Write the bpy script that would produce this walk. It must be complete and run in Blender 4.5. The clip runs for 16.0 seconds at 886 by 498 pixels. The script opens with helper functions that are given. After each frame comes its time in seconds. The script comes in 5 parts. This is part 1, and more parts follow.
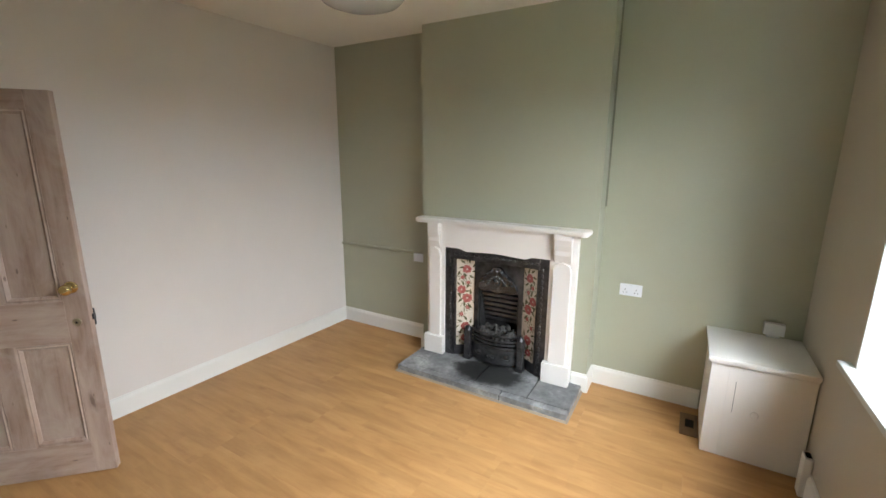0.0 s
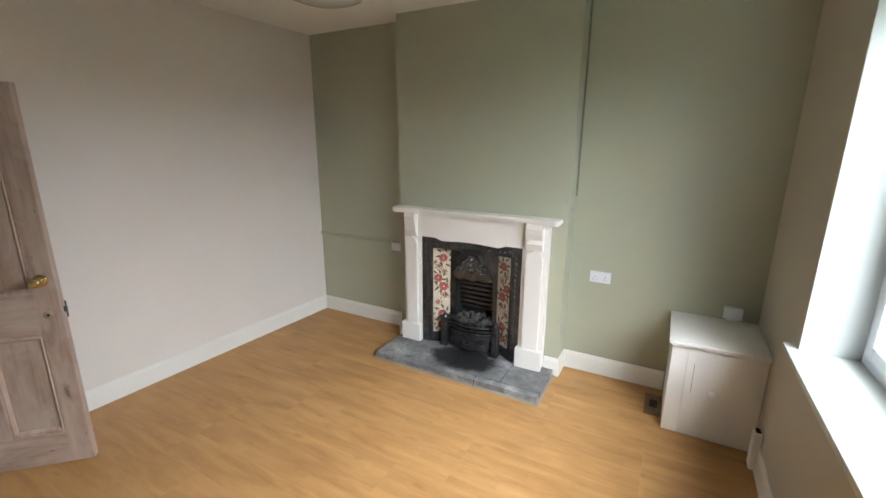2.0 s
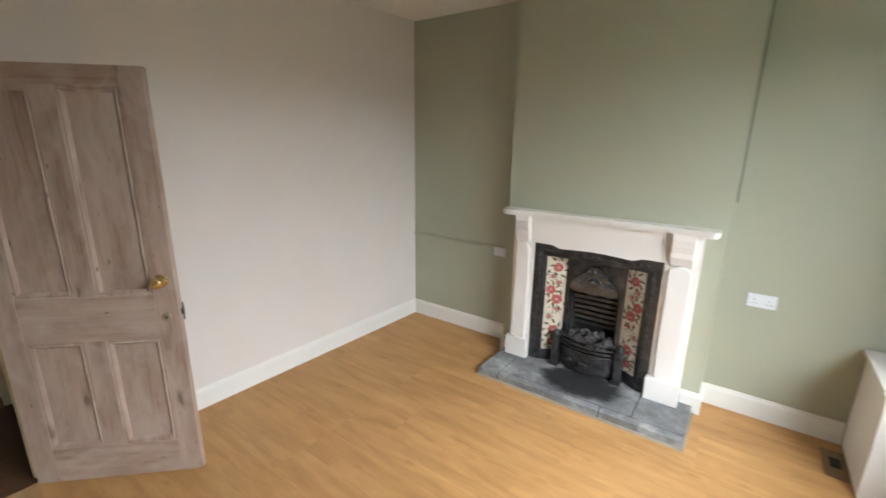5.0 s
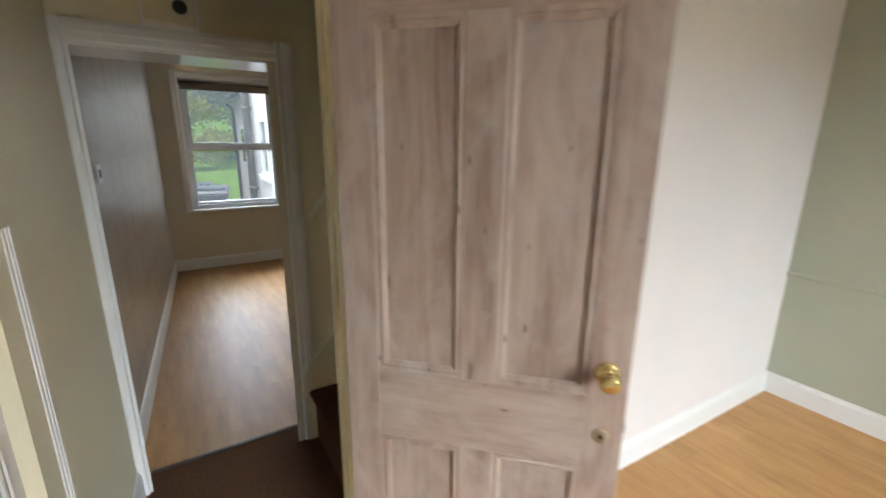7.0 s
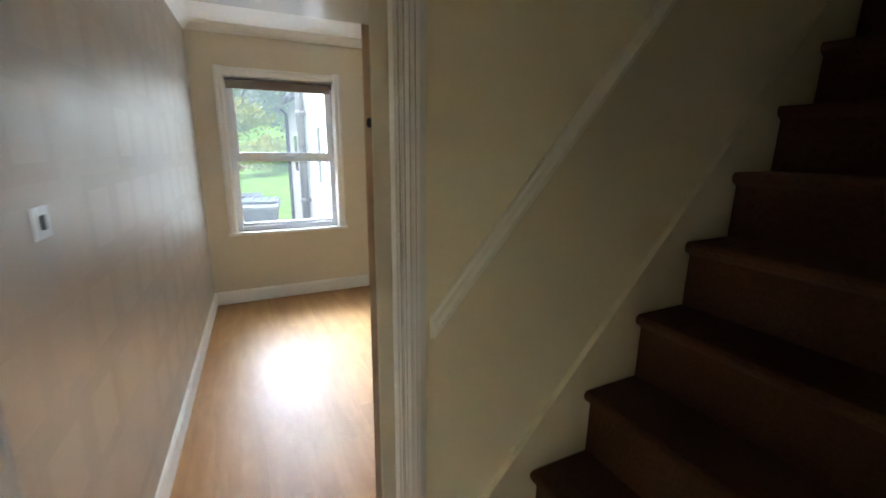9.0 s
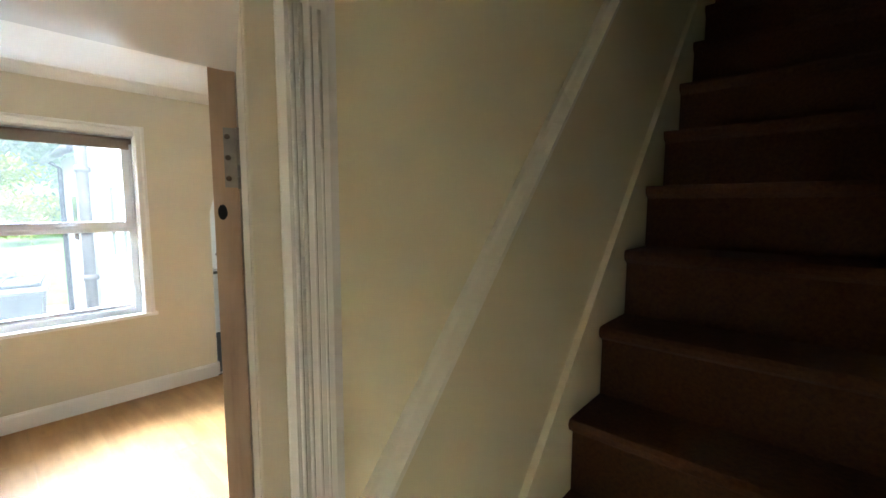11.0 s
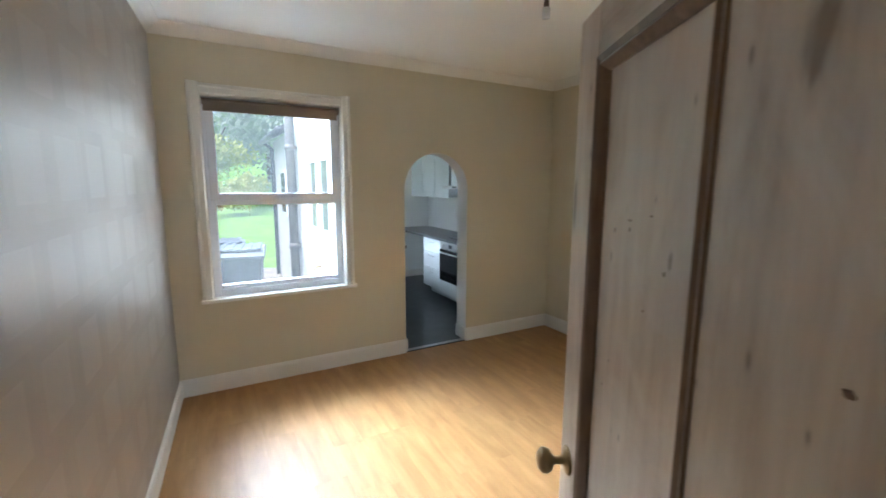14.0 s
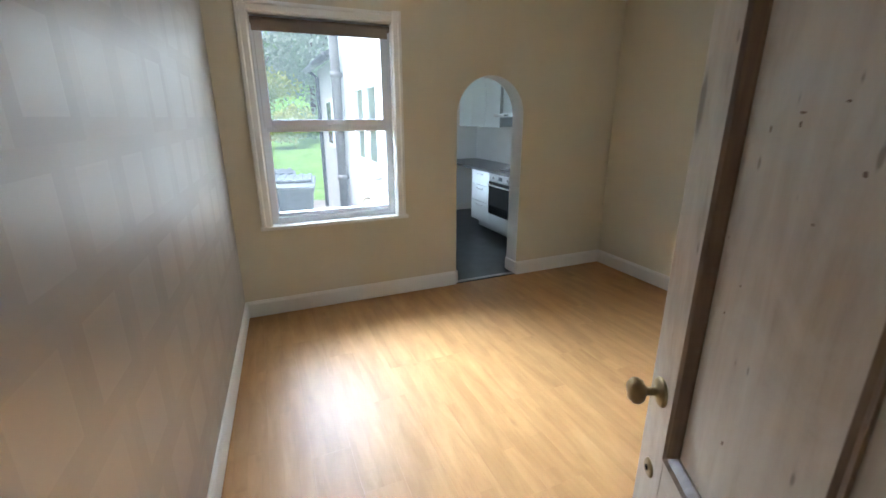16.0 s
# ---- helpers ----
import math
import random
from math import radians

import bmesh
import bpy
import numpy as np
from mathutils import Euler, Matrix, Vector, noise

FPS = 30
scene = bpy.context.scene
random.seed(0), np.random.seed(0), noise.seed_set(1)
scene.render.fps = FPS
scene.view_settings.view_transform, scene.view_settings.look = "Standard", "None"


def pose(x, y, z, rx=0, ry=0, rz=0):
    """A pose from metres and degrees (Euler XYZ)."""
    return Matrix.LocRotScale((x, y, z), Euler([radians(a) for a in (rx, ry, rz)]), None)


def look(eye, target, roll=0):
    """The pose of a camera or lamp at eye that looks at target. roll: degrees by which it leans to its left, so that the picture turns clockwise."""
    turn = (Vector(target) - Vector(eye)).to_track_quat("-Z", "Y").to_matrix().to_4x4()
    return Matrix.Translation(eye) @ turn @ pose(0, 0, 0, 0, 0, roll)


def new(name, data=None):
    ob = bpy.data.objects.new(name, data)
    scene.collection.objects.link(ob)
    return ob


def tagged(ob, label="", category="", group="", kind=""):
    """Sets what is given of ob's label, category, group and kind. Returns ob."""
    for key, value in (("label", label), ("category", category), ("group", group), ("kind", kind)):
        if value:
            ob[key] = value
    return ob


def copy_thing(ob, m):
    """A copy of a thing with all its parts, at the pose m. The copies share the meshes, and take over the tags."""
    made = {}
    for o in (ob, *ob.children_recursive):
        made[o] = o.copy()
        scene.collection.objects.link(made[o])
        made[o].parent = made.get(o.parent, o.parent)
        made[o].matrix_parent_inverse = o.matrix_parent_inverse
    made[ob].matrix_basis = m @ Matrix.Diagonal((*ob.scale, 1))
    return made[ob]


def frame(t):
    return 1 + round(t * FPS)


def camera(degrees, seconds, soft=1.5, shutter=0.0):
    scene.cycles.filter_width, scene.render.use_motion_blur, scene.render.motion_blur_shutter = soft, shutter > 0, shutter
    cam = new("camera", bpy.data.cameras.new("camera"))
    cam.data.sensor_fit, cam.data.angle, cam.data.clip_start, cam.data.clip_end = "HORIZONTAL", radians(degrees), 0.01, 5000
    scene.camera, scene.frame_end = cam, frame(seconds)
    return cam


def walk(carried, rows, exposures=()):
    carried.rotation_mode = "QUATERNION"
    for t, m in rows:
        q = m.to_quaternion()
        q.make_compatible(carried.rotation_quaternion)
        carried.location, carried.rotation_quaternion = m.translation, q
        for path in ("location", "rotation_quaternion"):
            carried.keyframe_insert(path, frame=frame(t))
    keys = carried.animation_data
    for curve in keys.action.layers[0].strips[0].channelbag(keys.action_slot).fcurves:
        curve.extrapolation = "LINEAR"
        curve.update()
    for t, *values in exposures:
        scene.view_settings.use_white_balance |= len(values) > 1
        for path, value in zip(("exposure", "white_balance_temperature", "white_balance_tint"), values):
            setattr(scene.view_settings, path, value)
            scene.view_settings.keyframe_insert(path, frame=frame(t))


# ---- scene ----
cam = camera(92.7, 16.0, shutter=0.5)
PATH = [
    (0, (0.421, 0.218, 1.701), (-0.563, 1.906, 1.272), 0.3),
    (0.5, (0.423, 0.218, 1.704), (-0.554, 1.902, 1.246), 0.4),
    (1, (0.468, 0.22, 1.723), (-0.501, 1.903, 1.246), 0.4),
    (1.5, (0.499, 0.222, 1.736), (-0.45, 1.913, 1.247), 0.3),
    (2, (0.525, 0.219, 1.73), (-0.4, 1.924, 1.242), 0.3),
    (2.5, (0.534, 0.23, 1.733), (-0.371, 1.944, 1.241), 0.4),
    (3, (0.531, 0.243, 1.709), (-0.378, 1.957, 1.227), 0.5),
    (3.2, (0.51, 0.257, 1.703), (-0.408, 1.966, 1.218), 0.5),
    (5.3, (-0.228, 0.29, 1.708), (-1.427, 1.809, 1.203), 0.8),
    (5.5, (-0.382, 0.299, 1.695), (-1.628, 1.779, 1.19), 0.8),
    (6, (-0.795, 0.28, 1.669), (-2.174, 1.645, 1.184), 0.2),
    (6.5, (-1.238, 0.186, 1.661), (-2.767, 1.382, 1.177), 0.3),
    (7, (-1.593, 0.158, 1.619), (-3.238, 1.184, 1.128), 0.5),
    (7.5, (-2.002, 0.185, 1.602), (-3.729, 1.068, 1.114), 0.4),
    (8, (-2.335, 0.160, 1.585), (-4.110, 0.946, 1.098), 0.1),
    (8.5, (-2.612, 0.172, 1.618), (-4.393, 0.945, 1.134), 0.4),
    (9, (-2.865, 0.295, 1.653), (-4.610, 1.153, 1.187), 0.6),
    (9.5, (-3.03, 0.33, 1.69), (-4.692, 1.355, 1.261), 0.6),
    (10, (-3.126, 0.336, 1.745), (-4.648, 1.588, 1.404), 0.7),
    (10.2, (-3.155, 0.345, 1.755), (-4.614, 1.678, 1.44), 0.6),
    (12.3, (-3.436, 0.32, 1.649), (-4.715, 1.852, 1.519), 0.4),
    (12.5, (-3.508, 0.319, 1.645), (-4.846, 1.798, 1.498), 0.2),
    (13, (-3.798, 0.371, 1.657), (-5.301, 1.678, 1.473), 0.3),
    (13.5, (-3.947, 0.366, 1.641), (-5.595, 1.474, 1.409), 0.2),
    (14, (-4.008, 0.308, 1.659), (-5.742, 1.259, 1.358), 0.2),
    (14.5, (-4.049, 0.278, 1.656), (-5.819, 1.129, 1.277), 0.1),
    (15, (-4.069, 0.28, 1.635), (-5.846, 1.074, 1.176), 0.1),
    (15.5, (-4.074, 0.28, 1.618), (-5.843, 1.044, 1.081), -0.1),
    (16, (-4.112, 0.256, 1.601), (-5.87, 1.002, 1.006), -0.1),
]
EXPOSURES = [(0, -0.12, 6600, 12), (3.2, -0.32, 6600, 12), (5, 0.0, 6600, 12), (6, 0.28, 6550, 12), (7.5, 0.88, 6200, 10), (8.5, 1.4, 6000, 9), (9.3, 1.98, 6000, 9), (10.2, 2.4, 6150, 9), (12.4, 2.6, 5550, 9), (13.2, 1.95, 5750, 9), (14, 1.75, 5750, 9), (16, 1.65, 5750, 9)]
walk(cam, [(t, look(eye, target, roll)) for t, eye, target, roll in PATH], EXPOSURES)

# ---------------------------------------------------------------- light
world = bpy.data.worlds.new("overcast_sky")
scene.world = world
world.use_nodes = True
wn = world.node_tree
sky = wn.nodes.new("ShaderNodeTexSky")
sky.sky_type = "NISHITA"
sky.sun_disc = False
sky.sun_elevation = radians(63)
sky.sun_rotation = radians(173)
sky.dust_density = 5.0
sky.ozone_density = 1.0
wn.links.new(sky.outputs[0], wn.nodes["Background"].inputs[0])
wn.nodes["Background"].inputs[1].default_value = 0.085

sun = new("sun", bpy.data.lights.new("sun", "SUN"))
sun.data.energy = 1.0
sun.data.angle = radians(25)
sun.data.color = (1.0, 0.96, 0.9)
sun.matrix_world = look((-14, -5, 16), (-18, 2, 0))


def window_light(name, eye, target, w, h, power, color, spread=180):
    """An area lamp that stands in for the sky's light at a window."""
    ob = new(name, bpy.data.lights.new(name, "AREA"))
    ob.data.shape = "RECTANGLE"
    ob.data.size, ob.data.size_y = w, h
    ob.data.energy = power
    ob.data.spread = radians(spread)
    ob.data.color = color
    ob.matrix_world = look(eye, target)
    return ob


window_light("front_window_daylight", (3.4, 1.0, 3.4), (1.2, 1.5, 1.4), 6.0, 2.8, 1250, (0.83, 0.93, 1.0))
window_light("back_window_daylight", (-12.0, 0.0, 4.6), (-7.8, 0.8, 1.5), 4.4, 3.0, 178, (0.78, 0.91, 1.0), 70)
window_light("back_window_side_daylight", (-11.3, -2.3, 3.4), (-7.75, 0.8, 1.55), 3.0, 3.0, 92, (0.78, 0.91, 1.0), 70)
window_light("kitchen_window_daylight", (-10.0, -0.5, 3.9), (-10.0, 1.7, 1.5), 2.0, 1.6, 18, (0.88, 0.96, 1.0))

# ---------------------------------------------------------------- materials


def material(name, rough=0.5, metal=0.0):
    m = bpy.data.materials.new(name)
    m.use_nodes = True
    b = m.node_tree.nodes["Principled BSDF"]
    b.inputs["Roughness"].default_value = rough
    b.inputs["Metallic"].default_value = metal
    return m, m.node_tree, b


def coords(nt, scale=(1, 1, 1), space="Object", rot=(0, 0, 0)):
    tc = nt.nodes.new("ShaderNodeTexCoord")
    mp = nt.nodes.new("ShaderNodeMapping")
    mp.inputs["Scale"].default_value = scale
    mp.inputs["Rotation"].default_value = [radians(a) for a in rot]
    nt.links.new(tc.outputs[space], mp.inputs["Vector"])
    return mp.outputs[0]


def noise_tex(nt, vec, scale, detail=4, rough=0.55, distortion=0.0):
    n = nt.nodes.new("ShaderNodeTexNoise")
    n.inputs["Scale"].default_value = scale
    n.inputs["Detail"].default_value = detail
    n.inputs["Roughness"].default_value = rough
    n.inputs["Distortion"].default_value = distortion
    if vec is not None:
        nt.links.new(vec, n.inputs["Vector"])
    return n.outputs["Fac"]


def ramp(nt, fac, stops):
    r = nt.nodes.new("ShaderNodeValToRGB")
    els = r.color_ramp.elements
    while len(els) < len(stops):
        els.new(0.5)
    for e, (p, c) in zip(els, stops):
        e.position = p
        e.color = (*c, 1) if len(c) == 3 else c
    nt.links.new(fac, r.inputs["Fac"])
    return r.outputs["Color"]


def mixcol(nt, fac, a, b, mode="MIX"):
    x = nt.nodes.new("ShaderNodeMix")
    x.data_type = "RGBA"
    x.blend_type = mode
    for sock, v in ((x.inputs[0], fac), (x.inputs[6], a), (x.inputs[7], b)):
        if hasattr(v, "is_output"):
            nt.links.new(v, sock)
        elif isinstance(v, (int, float)):
            sock.default_value = v
        else:
            sock.default_value = (*v, 1)
    return x.outputs[2]


def maths(nt, op, a, b=0.0):
    x = nt.nodes.new("ShaderNodeMath")
    x.operation = op
    for sock, v in ((x.inputs[0], a), (x.inputs[1], b)):
        if hasattr(v, "is_output"):
            nt.links.new(v, sock)
        else:
            sock.default_value = v
    return x.outputs[0]


def bump(nt, bsdf, height, strength=0.2, dist=0.01):
    n = nt.nodes.new("ShaderNodeBump")
    n.inputs["Strength"].default_value = strength
    n.inputs["Distance"].default_value = dist
    nt.links.new(height, n.inputs["Height"])
    nt.links.new(n.outputs[0], bsdf.inputs["Normal"])


def scaled(c, k):
    return tuple(min(1.0, v * k) for v in c)


def paint(name, color, rough=0.6, var=0.05, relief=0.12, grain=60.0):
    """Wall or wood paint: a little blotchy, with roller stipple."""
    m, nt, b = material(name, rough)
    v = coords(nt)
    big = noise_tex(nt, v, 1.3, 3)
    fine = noise_tex(nt, v, grain, 3)
    c = ramp(nt, big, [(0.3, scaled(color, 1 - var)), (0.7, scaled(color, 1 + var))])
    nt.links.new(c, b.inputs["Base Color"])
    r = maths(nt, "ADD", maths(nt, "MULTIPLY", big, 0.14), rough - 0.07)
    nt.links.new(r, b.inputs["Roughness"])
    bump(nt, b, fine, relief, 0.002)
    return m


def wood(name, dark, mid, pale, rough=0.5, along="z", grain=1.0, knots=True, wash=None, ksize=1.0):
    """Timber with grain along one axis, knots and an uneven lime wash; each piece has its own figure."""
    m, nt, b = material(name, rough)
    tc = nt.nodes.new("ShaderNodeTexCoord")
    oi = nt.nodes.new("ShaderNodeObjectInfo")
    off = nt.nodes.new("ShaderNodeCombineXYZ")
    for k, f in enumerate((13.0, 7.0, 29.0)):
        nt.links.new(maths(nt, "MULTIPLY", oi.outputs["Random"], f), off.inputs[k])
    add = nt.nodes.new("ShaderNodeVectorMath")
    add.operation = "ADD"
    nt.links.new(tc.outputs["Object"], add.inputs[0])
    nt.links.new(off.outputs[0], add.inputs[1])

    def mapped(scale, rot=(0, 0, 0)):
        mp = nt.nodes.new("ShaderNodeMapping")
        mp.inputs["Scale"].default_value = scale
        mp.inputs["Rotation"].default_value = [radians(a) for a in rot]
        nt.links.new(add.outputs[0], mp.inputs["Vector"])
        return mp.outputs[0]

    ax = {"x": (1, 0, 0), "y": (0, 1, 0), "z": (0, 0, 1)}[along]

    def sc(lng, wide):
        return tuple(grain * (lng if a else wide) for a in ax)

    fine = noise_tex(nt, mapped(sc(2.0, 60)), 1.0, 5, 0.6, 0.3)
    broad = noise_tex(nt, mapped(sc(1.5, 11)), 1.0, 5, 0.6, 1.3)
    g = maths(nt, "ADD", maths(nt, "MULTIPLY", fine, 0.3), maths(nt, "MULTIPLY", broad, 0.7))
    col = ramp(nt, g, [(0.32, dark), (0.48, mid), (0.66, pale)])
    lime = noise_tex(nt, mapped(sc(3.0, 6.5)), 1.0, 6, 0.65, 0.9)
    lf = ramp(nt, lime, [(0.42, (0, 0, 0)), (0.66, (1, 1, 1))])
    col = mixcol(nt, maths(nt, "MULTIPLY", lf, 0.75), col, wash or pale)
    if knots:
        for scale, big, amt in ((0.55, 0.16 * ksize, 0.8), (1.5, 0.085 * ksize, 0.7)):
            vor = nt.nodes.new("ShaderNodeTexVoronoi")
            vor.voronoi_dimensions = "2D"
            vor.inputs["Scale"].default_value = scale
            ks = (7.5, 1, 2.6) if along == "z" else (2.6, 1, 7.5)
            nt.links.new(mapped(ks, (-90, 0, 0)), vor.inputs["Vector"])
            warp = maths(nt, "ADD", vor.outputs["Distance"], maths(nt, "MULTIPLY", maths(nt, "SUBTRACT", noise_tex(nt, mapped(sc(9, 30)), 1.0, 3), 0.46), 0.24))
            k = ramp(nt, warp, [(big * 0.22, (1, 1, 1)), (big * 0.5, (0.35, 0.35, 0.35)), (big, (0, 0, 0))])
            col = mixcol(nt, maths(nt, "MULTIPLY", k, amt), col, scaled(dark, 0.5))
    nt.links.new(col, b.inputs["Base Color"])
    nt.links.new(maths(nt, "ADD", maths(nt, "MULTIPLY", lime, 0.2), rough - 0.1), b.inputs["Roughness"])
    bump(nt, b, g, 0.3, 0.002)
    return m


def metal(name, color, rough, relief=0.1, grain=40):
    m, nt, b = material(name, rough, 1.0)
    v = coords(nt)
    n = noise_tex(nt, v, grain, 4)
    nt.links.new(ramp(nt, n, [(0.3, scaled(color, 0.75)), (0.7, color)]), b.inputs["Base Color"])
    nt.links.new(maths(nt, "ADD", maths(nt, "MULTIPLY", n, 0.2), rough - 0.08), b.inputs["Roughness"])
    bump(nt, b, n, relief, 0.002)
    return m


def mottled(name, a, bcol, scale=8, rough=0.6, relief=0.3, dist=0.004, detail=6, space="Object"):
    m, nt, b = material(name, rough)
    v = coords(nt, space=space)
    n = noise_tex(nt, v, scale, detail, 0.65)
    nt.links.new(ramp(nt, n, [(0.3, a), (0.7, bcol)]), b.inputs["Base Color"])
    bump(nt, b, noise_tex(nt, v, scale * 6, 4), relief, dist)
    return m


CREAM = paint("cream_wall_paint", (0.75, 0.70, 0.665), 0.55, 0.025)
SAGE = paint("sage_green_wall_paint", (0.395, 0.40, 0.305), 0.5, 0.03)
STONE = paint("stone_wall_paint", (0.46, 0.42, 0.35), 0.5, 0.03)
TAUPE = paint("taupe_wall_paint", (0.64, 0.585, 0.46), 0.55, 0.03)
HALLP = paint("magnolia_wall_paint", (0.78, 0.715, 0.515), 0.5, 0.04)
CEIL = paint("white_ceiling_paint", (0.82, 0.80, 0.76), 0.75, 0.02)
GLOSSW = paint("fresh_white_gloss", (0.80, 0.79, 0.76), 0.13, 0.01, 0.02, 60)
# White paint darkened to offset the strong light at the front window.
BOARDW = paint("toned_down_white_eggshell", (0.53, 0.555, 0.545), 0.4, 0.02, 0.05, 40)
WHITE = paint("white_gloss_paint", (0.80, 0.79, 0.76), 0.34, 0.01, 0.03, 60)
SURROUND = paint("white_satin_paint", (0.83, 0.80, 0.77), 0.38, 0.02, 0.06, 30)
UPVC = paint("white_plastic", (0.77, 0.80, 0.85), 0.25, 0.01, 0.02)
UNITW = paint("white_kitchen_gloss", (0.72, 0.76, 0.77), 0.2, 0.01, 0.02)
KWALL = paint("white_kitchen_wall", (0.78, 0.80, 0.79), 0.5, 0.02)
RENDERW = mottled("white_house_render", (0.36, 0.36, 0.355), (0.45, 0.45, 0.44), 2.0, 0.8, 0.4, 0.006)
PINE1 = wood("limed_pink_pine", (0.235, 0.148, 0.115), (0.352, 0.248, 0.199), (0.445, 0.335, 0.275), 0.5, "z", 1.0, True, (0.475, 0.383, 0.332), 0.6)
PINE1H = wood("limed_pink_pine_rail", (0.235, 0.148, 0.115), (0.352, 0.248, 0.199), (0.445, 0.335, 0.275), 0.5, "x", 1.0, True, (0.475, 0.383, 0.332), 0.6)
PINE2 = wood("white_washed_pine", (0.36, 0.26, 0.185), (0.50, 0.395, 0.30), (0.61, 0.51, 0.41), 0.40, "z", 0.8, True, (0.64, 0.57, 0.49), 0.5)
PINE2H = wood("white_washed_pine_rail", (0.36, 0.26, 0.185), (0.50, 0.395, 0.30), (0.61, 0.51, 0.41), 0.40, "x", 0.8, True, (0.64, 0.57, 0.49), 0.5)
MOULD = wood("dark_stained_moulding", (0.10, 0.055, 0.033), (0.20, 0.12, 0.075), (0.33, 0.22, 0.15), 0.35, "z", 1.5, False, (0.20, 0.125, 0.085))
EDGEW = wood("bare_door_edge_pine", (0.22, 0.13, 0.08), (0.33, 0.21, 0.13), (0.44, 0.30, 0.20), 0.55, "z", 1.0, False)
FENCEW = wood("orange_fence_timber", (0.25, 0.12, 0.05), (0.40, 0.22, 0.10), (0.5, 0.3, 0.15), 0.7, "z", 0.6, False)
BRASS = metal("polished_brass", (0.85, 0.67, 0.32), 0.18, 0.03)
WORNBRASS = metal("pale_worn_brass", (0.60, 0.52, 0.40), 0.4, 0.2)
OLDBRASS = metal("dull_aged_brass", (0.42, 0.31, 0.17), 0.35, 0.15)
STEEL = metal("brushed_steel", (0.62, 0.62, 0.62), 0.3, 0.05)
WORNSTEEL = metal("worn_grey_steel", (0.30, 0.28, 0.26), 0.38, 0.3)
DARKMETAL = metal("dark_rusted_steel", (0.16, 0.13, 0.11), 0.5, 0.3)
IRON = mottled("blackened_cast_iron", (0.035, 0.036, 0.039), (0.13, 0.132, 0.14), 14, 0.32, 0.35, 0.003)
IRON.node_tree.nodes["Principled BSDF"].inputs["Metallic"].default_value = 0.8
IRONB = mottled("black_leaded_iron", (0.07, 0.072, 0.077), (0.20, 0.205, 0.215), 18, 0.27, 0.25, 0.003)
IRONB.node_tree.nodes["Principled BSDF"].inputs["Metallic"].default_value = 0.85
SOOT = mottled("matt_soot", (0.006, 0.006, 0.006), (0.02, 0.02, 0.02), 10, 0.9, 0.3)
SLATE = mottled("grey_hearth_slate", (0.085, 0.088, 0.092), (0.21, 0.21, 0.215), 6, 0.6, 0.5, 0.004)


def hearth_material():
    """Grey slate with old soot worked into it before the grate."""
    m, nt, b = material("sooty_hearth_slate", 0.6)
    v = coords(nt)
    n = noise_tex(nt, v, 5, 7, 0.7)
    col = ramp(nt, n, [(0.3, (0.085, 0.087, 0.092)), (0.5, (0.20, 0.20, 0.205)), (0.70, (0.42, 0.42, 0.42))])
    sub = nt.nodes.new("ShaderNodeVectorMath")
    sub.operation = "SUBTRACT"
    sub.inputs[1].default_value = (-0.80, 3.01, 0.05)
    nt.links.new(v, sub.inputs[0])
    mp = nt.nodes.new("ShaderNodeMapping")
    mp.inputs["Scale"].default_value = (3.6, 6.0, 0.0)
    nt.links.new(sub.outputs[0], mp.inputs["Vector"])
    ln = nt.nodes.new("ShaderNodeVectorMath")
    ln.operation = "LENGTH"
    nt.links.new(mp.outputs[0], ln.inputs[0])
    d = maths(nt, "ADD", ln.outputs["Value"], maths(nt, "MULTIPLY", noise_tex(nt, v, 16, 5, 0.7), 0.7))
    soot2 = nt.nodes.new("ShaderNodeMapRange")
    soot2.inputs["From Min"].default_value = 1.5
    soot2.inputs["From Max"].default_value = 1.2
    nt.links.new(d, soot2.inputs["Value"])
    col = mixcol(nt, maths(nt, "MULTIPLY", soot2.outputs[0], 0.96), col, (0.008, 0.008, 0.008))
    nt.links.new(col, b.inputs["Base Color"])
    bump(nt, b, noise_tex(nt, v, 30, 5), 0.4, 0.004)
    return m


HEARTH = hearth_material()
COAL = mottled("dusty_coal", (0.008, 0.008, 0.008), (0.10, 0.095, 0.09), 14, 0.85, 0.6, 0.01)
BLACKP = mottled("black_plastic", (0.014, 0.016, 0.02), (0.03, 0.034, 0.042), 20, 0.35, 0.1)
BINGREY = mottled("charcoal_bin_plastic", (0.02, 0.024, 0.032), (0.05, 0.056, 0.07), 6, 0.4, 0.1)
BINLID = mottled("weathered_bin_lid", (0.06, 0.07, 0.085), (0.12, 0.13, 0.15), 6, 0.35, 0.1)
PIPEM = mottled("faded_brown_pipe", (0.07, 0.062, 0.06), (0.13, 0.115, 0.11), 4, 0.5, 0.1)
WORKTOP = mottled("dark_grey_worktop", (0.05, 0.05, 0.052), (0.11, 0.11, 0.11), 60, 0.3, 0.05)
VINYL = mottled("dark_slate_vinyl_floor", (0.028, 0.034, 0.038), (0.06, 0.068, 0.074), 5, 0.35, 0.1)
CARPET = mottled("rust_brown_carpet", (0.078, 0.025, 0.005), (0.17, 0.060, 0.012), 90, 0.95, 1.0, 0.01)
BLIND = mottled("taupe_roller_blind", (0.20, 0.155, 0.125), (0.25, 0.20, 0.165), 120, 0.8, 0.2)
GLASSY = mottled("smoked_oven_glass", (0.006, 0.006, 0.007), (0.012, 0.012, 0.013), 3, 0.06, 0.0)
ROOFM = mottled("dark_roof_slate", (0.03, 0.03, 0.035), (0.08, 0.08, 0.09), 4, 0.6, 0.4)
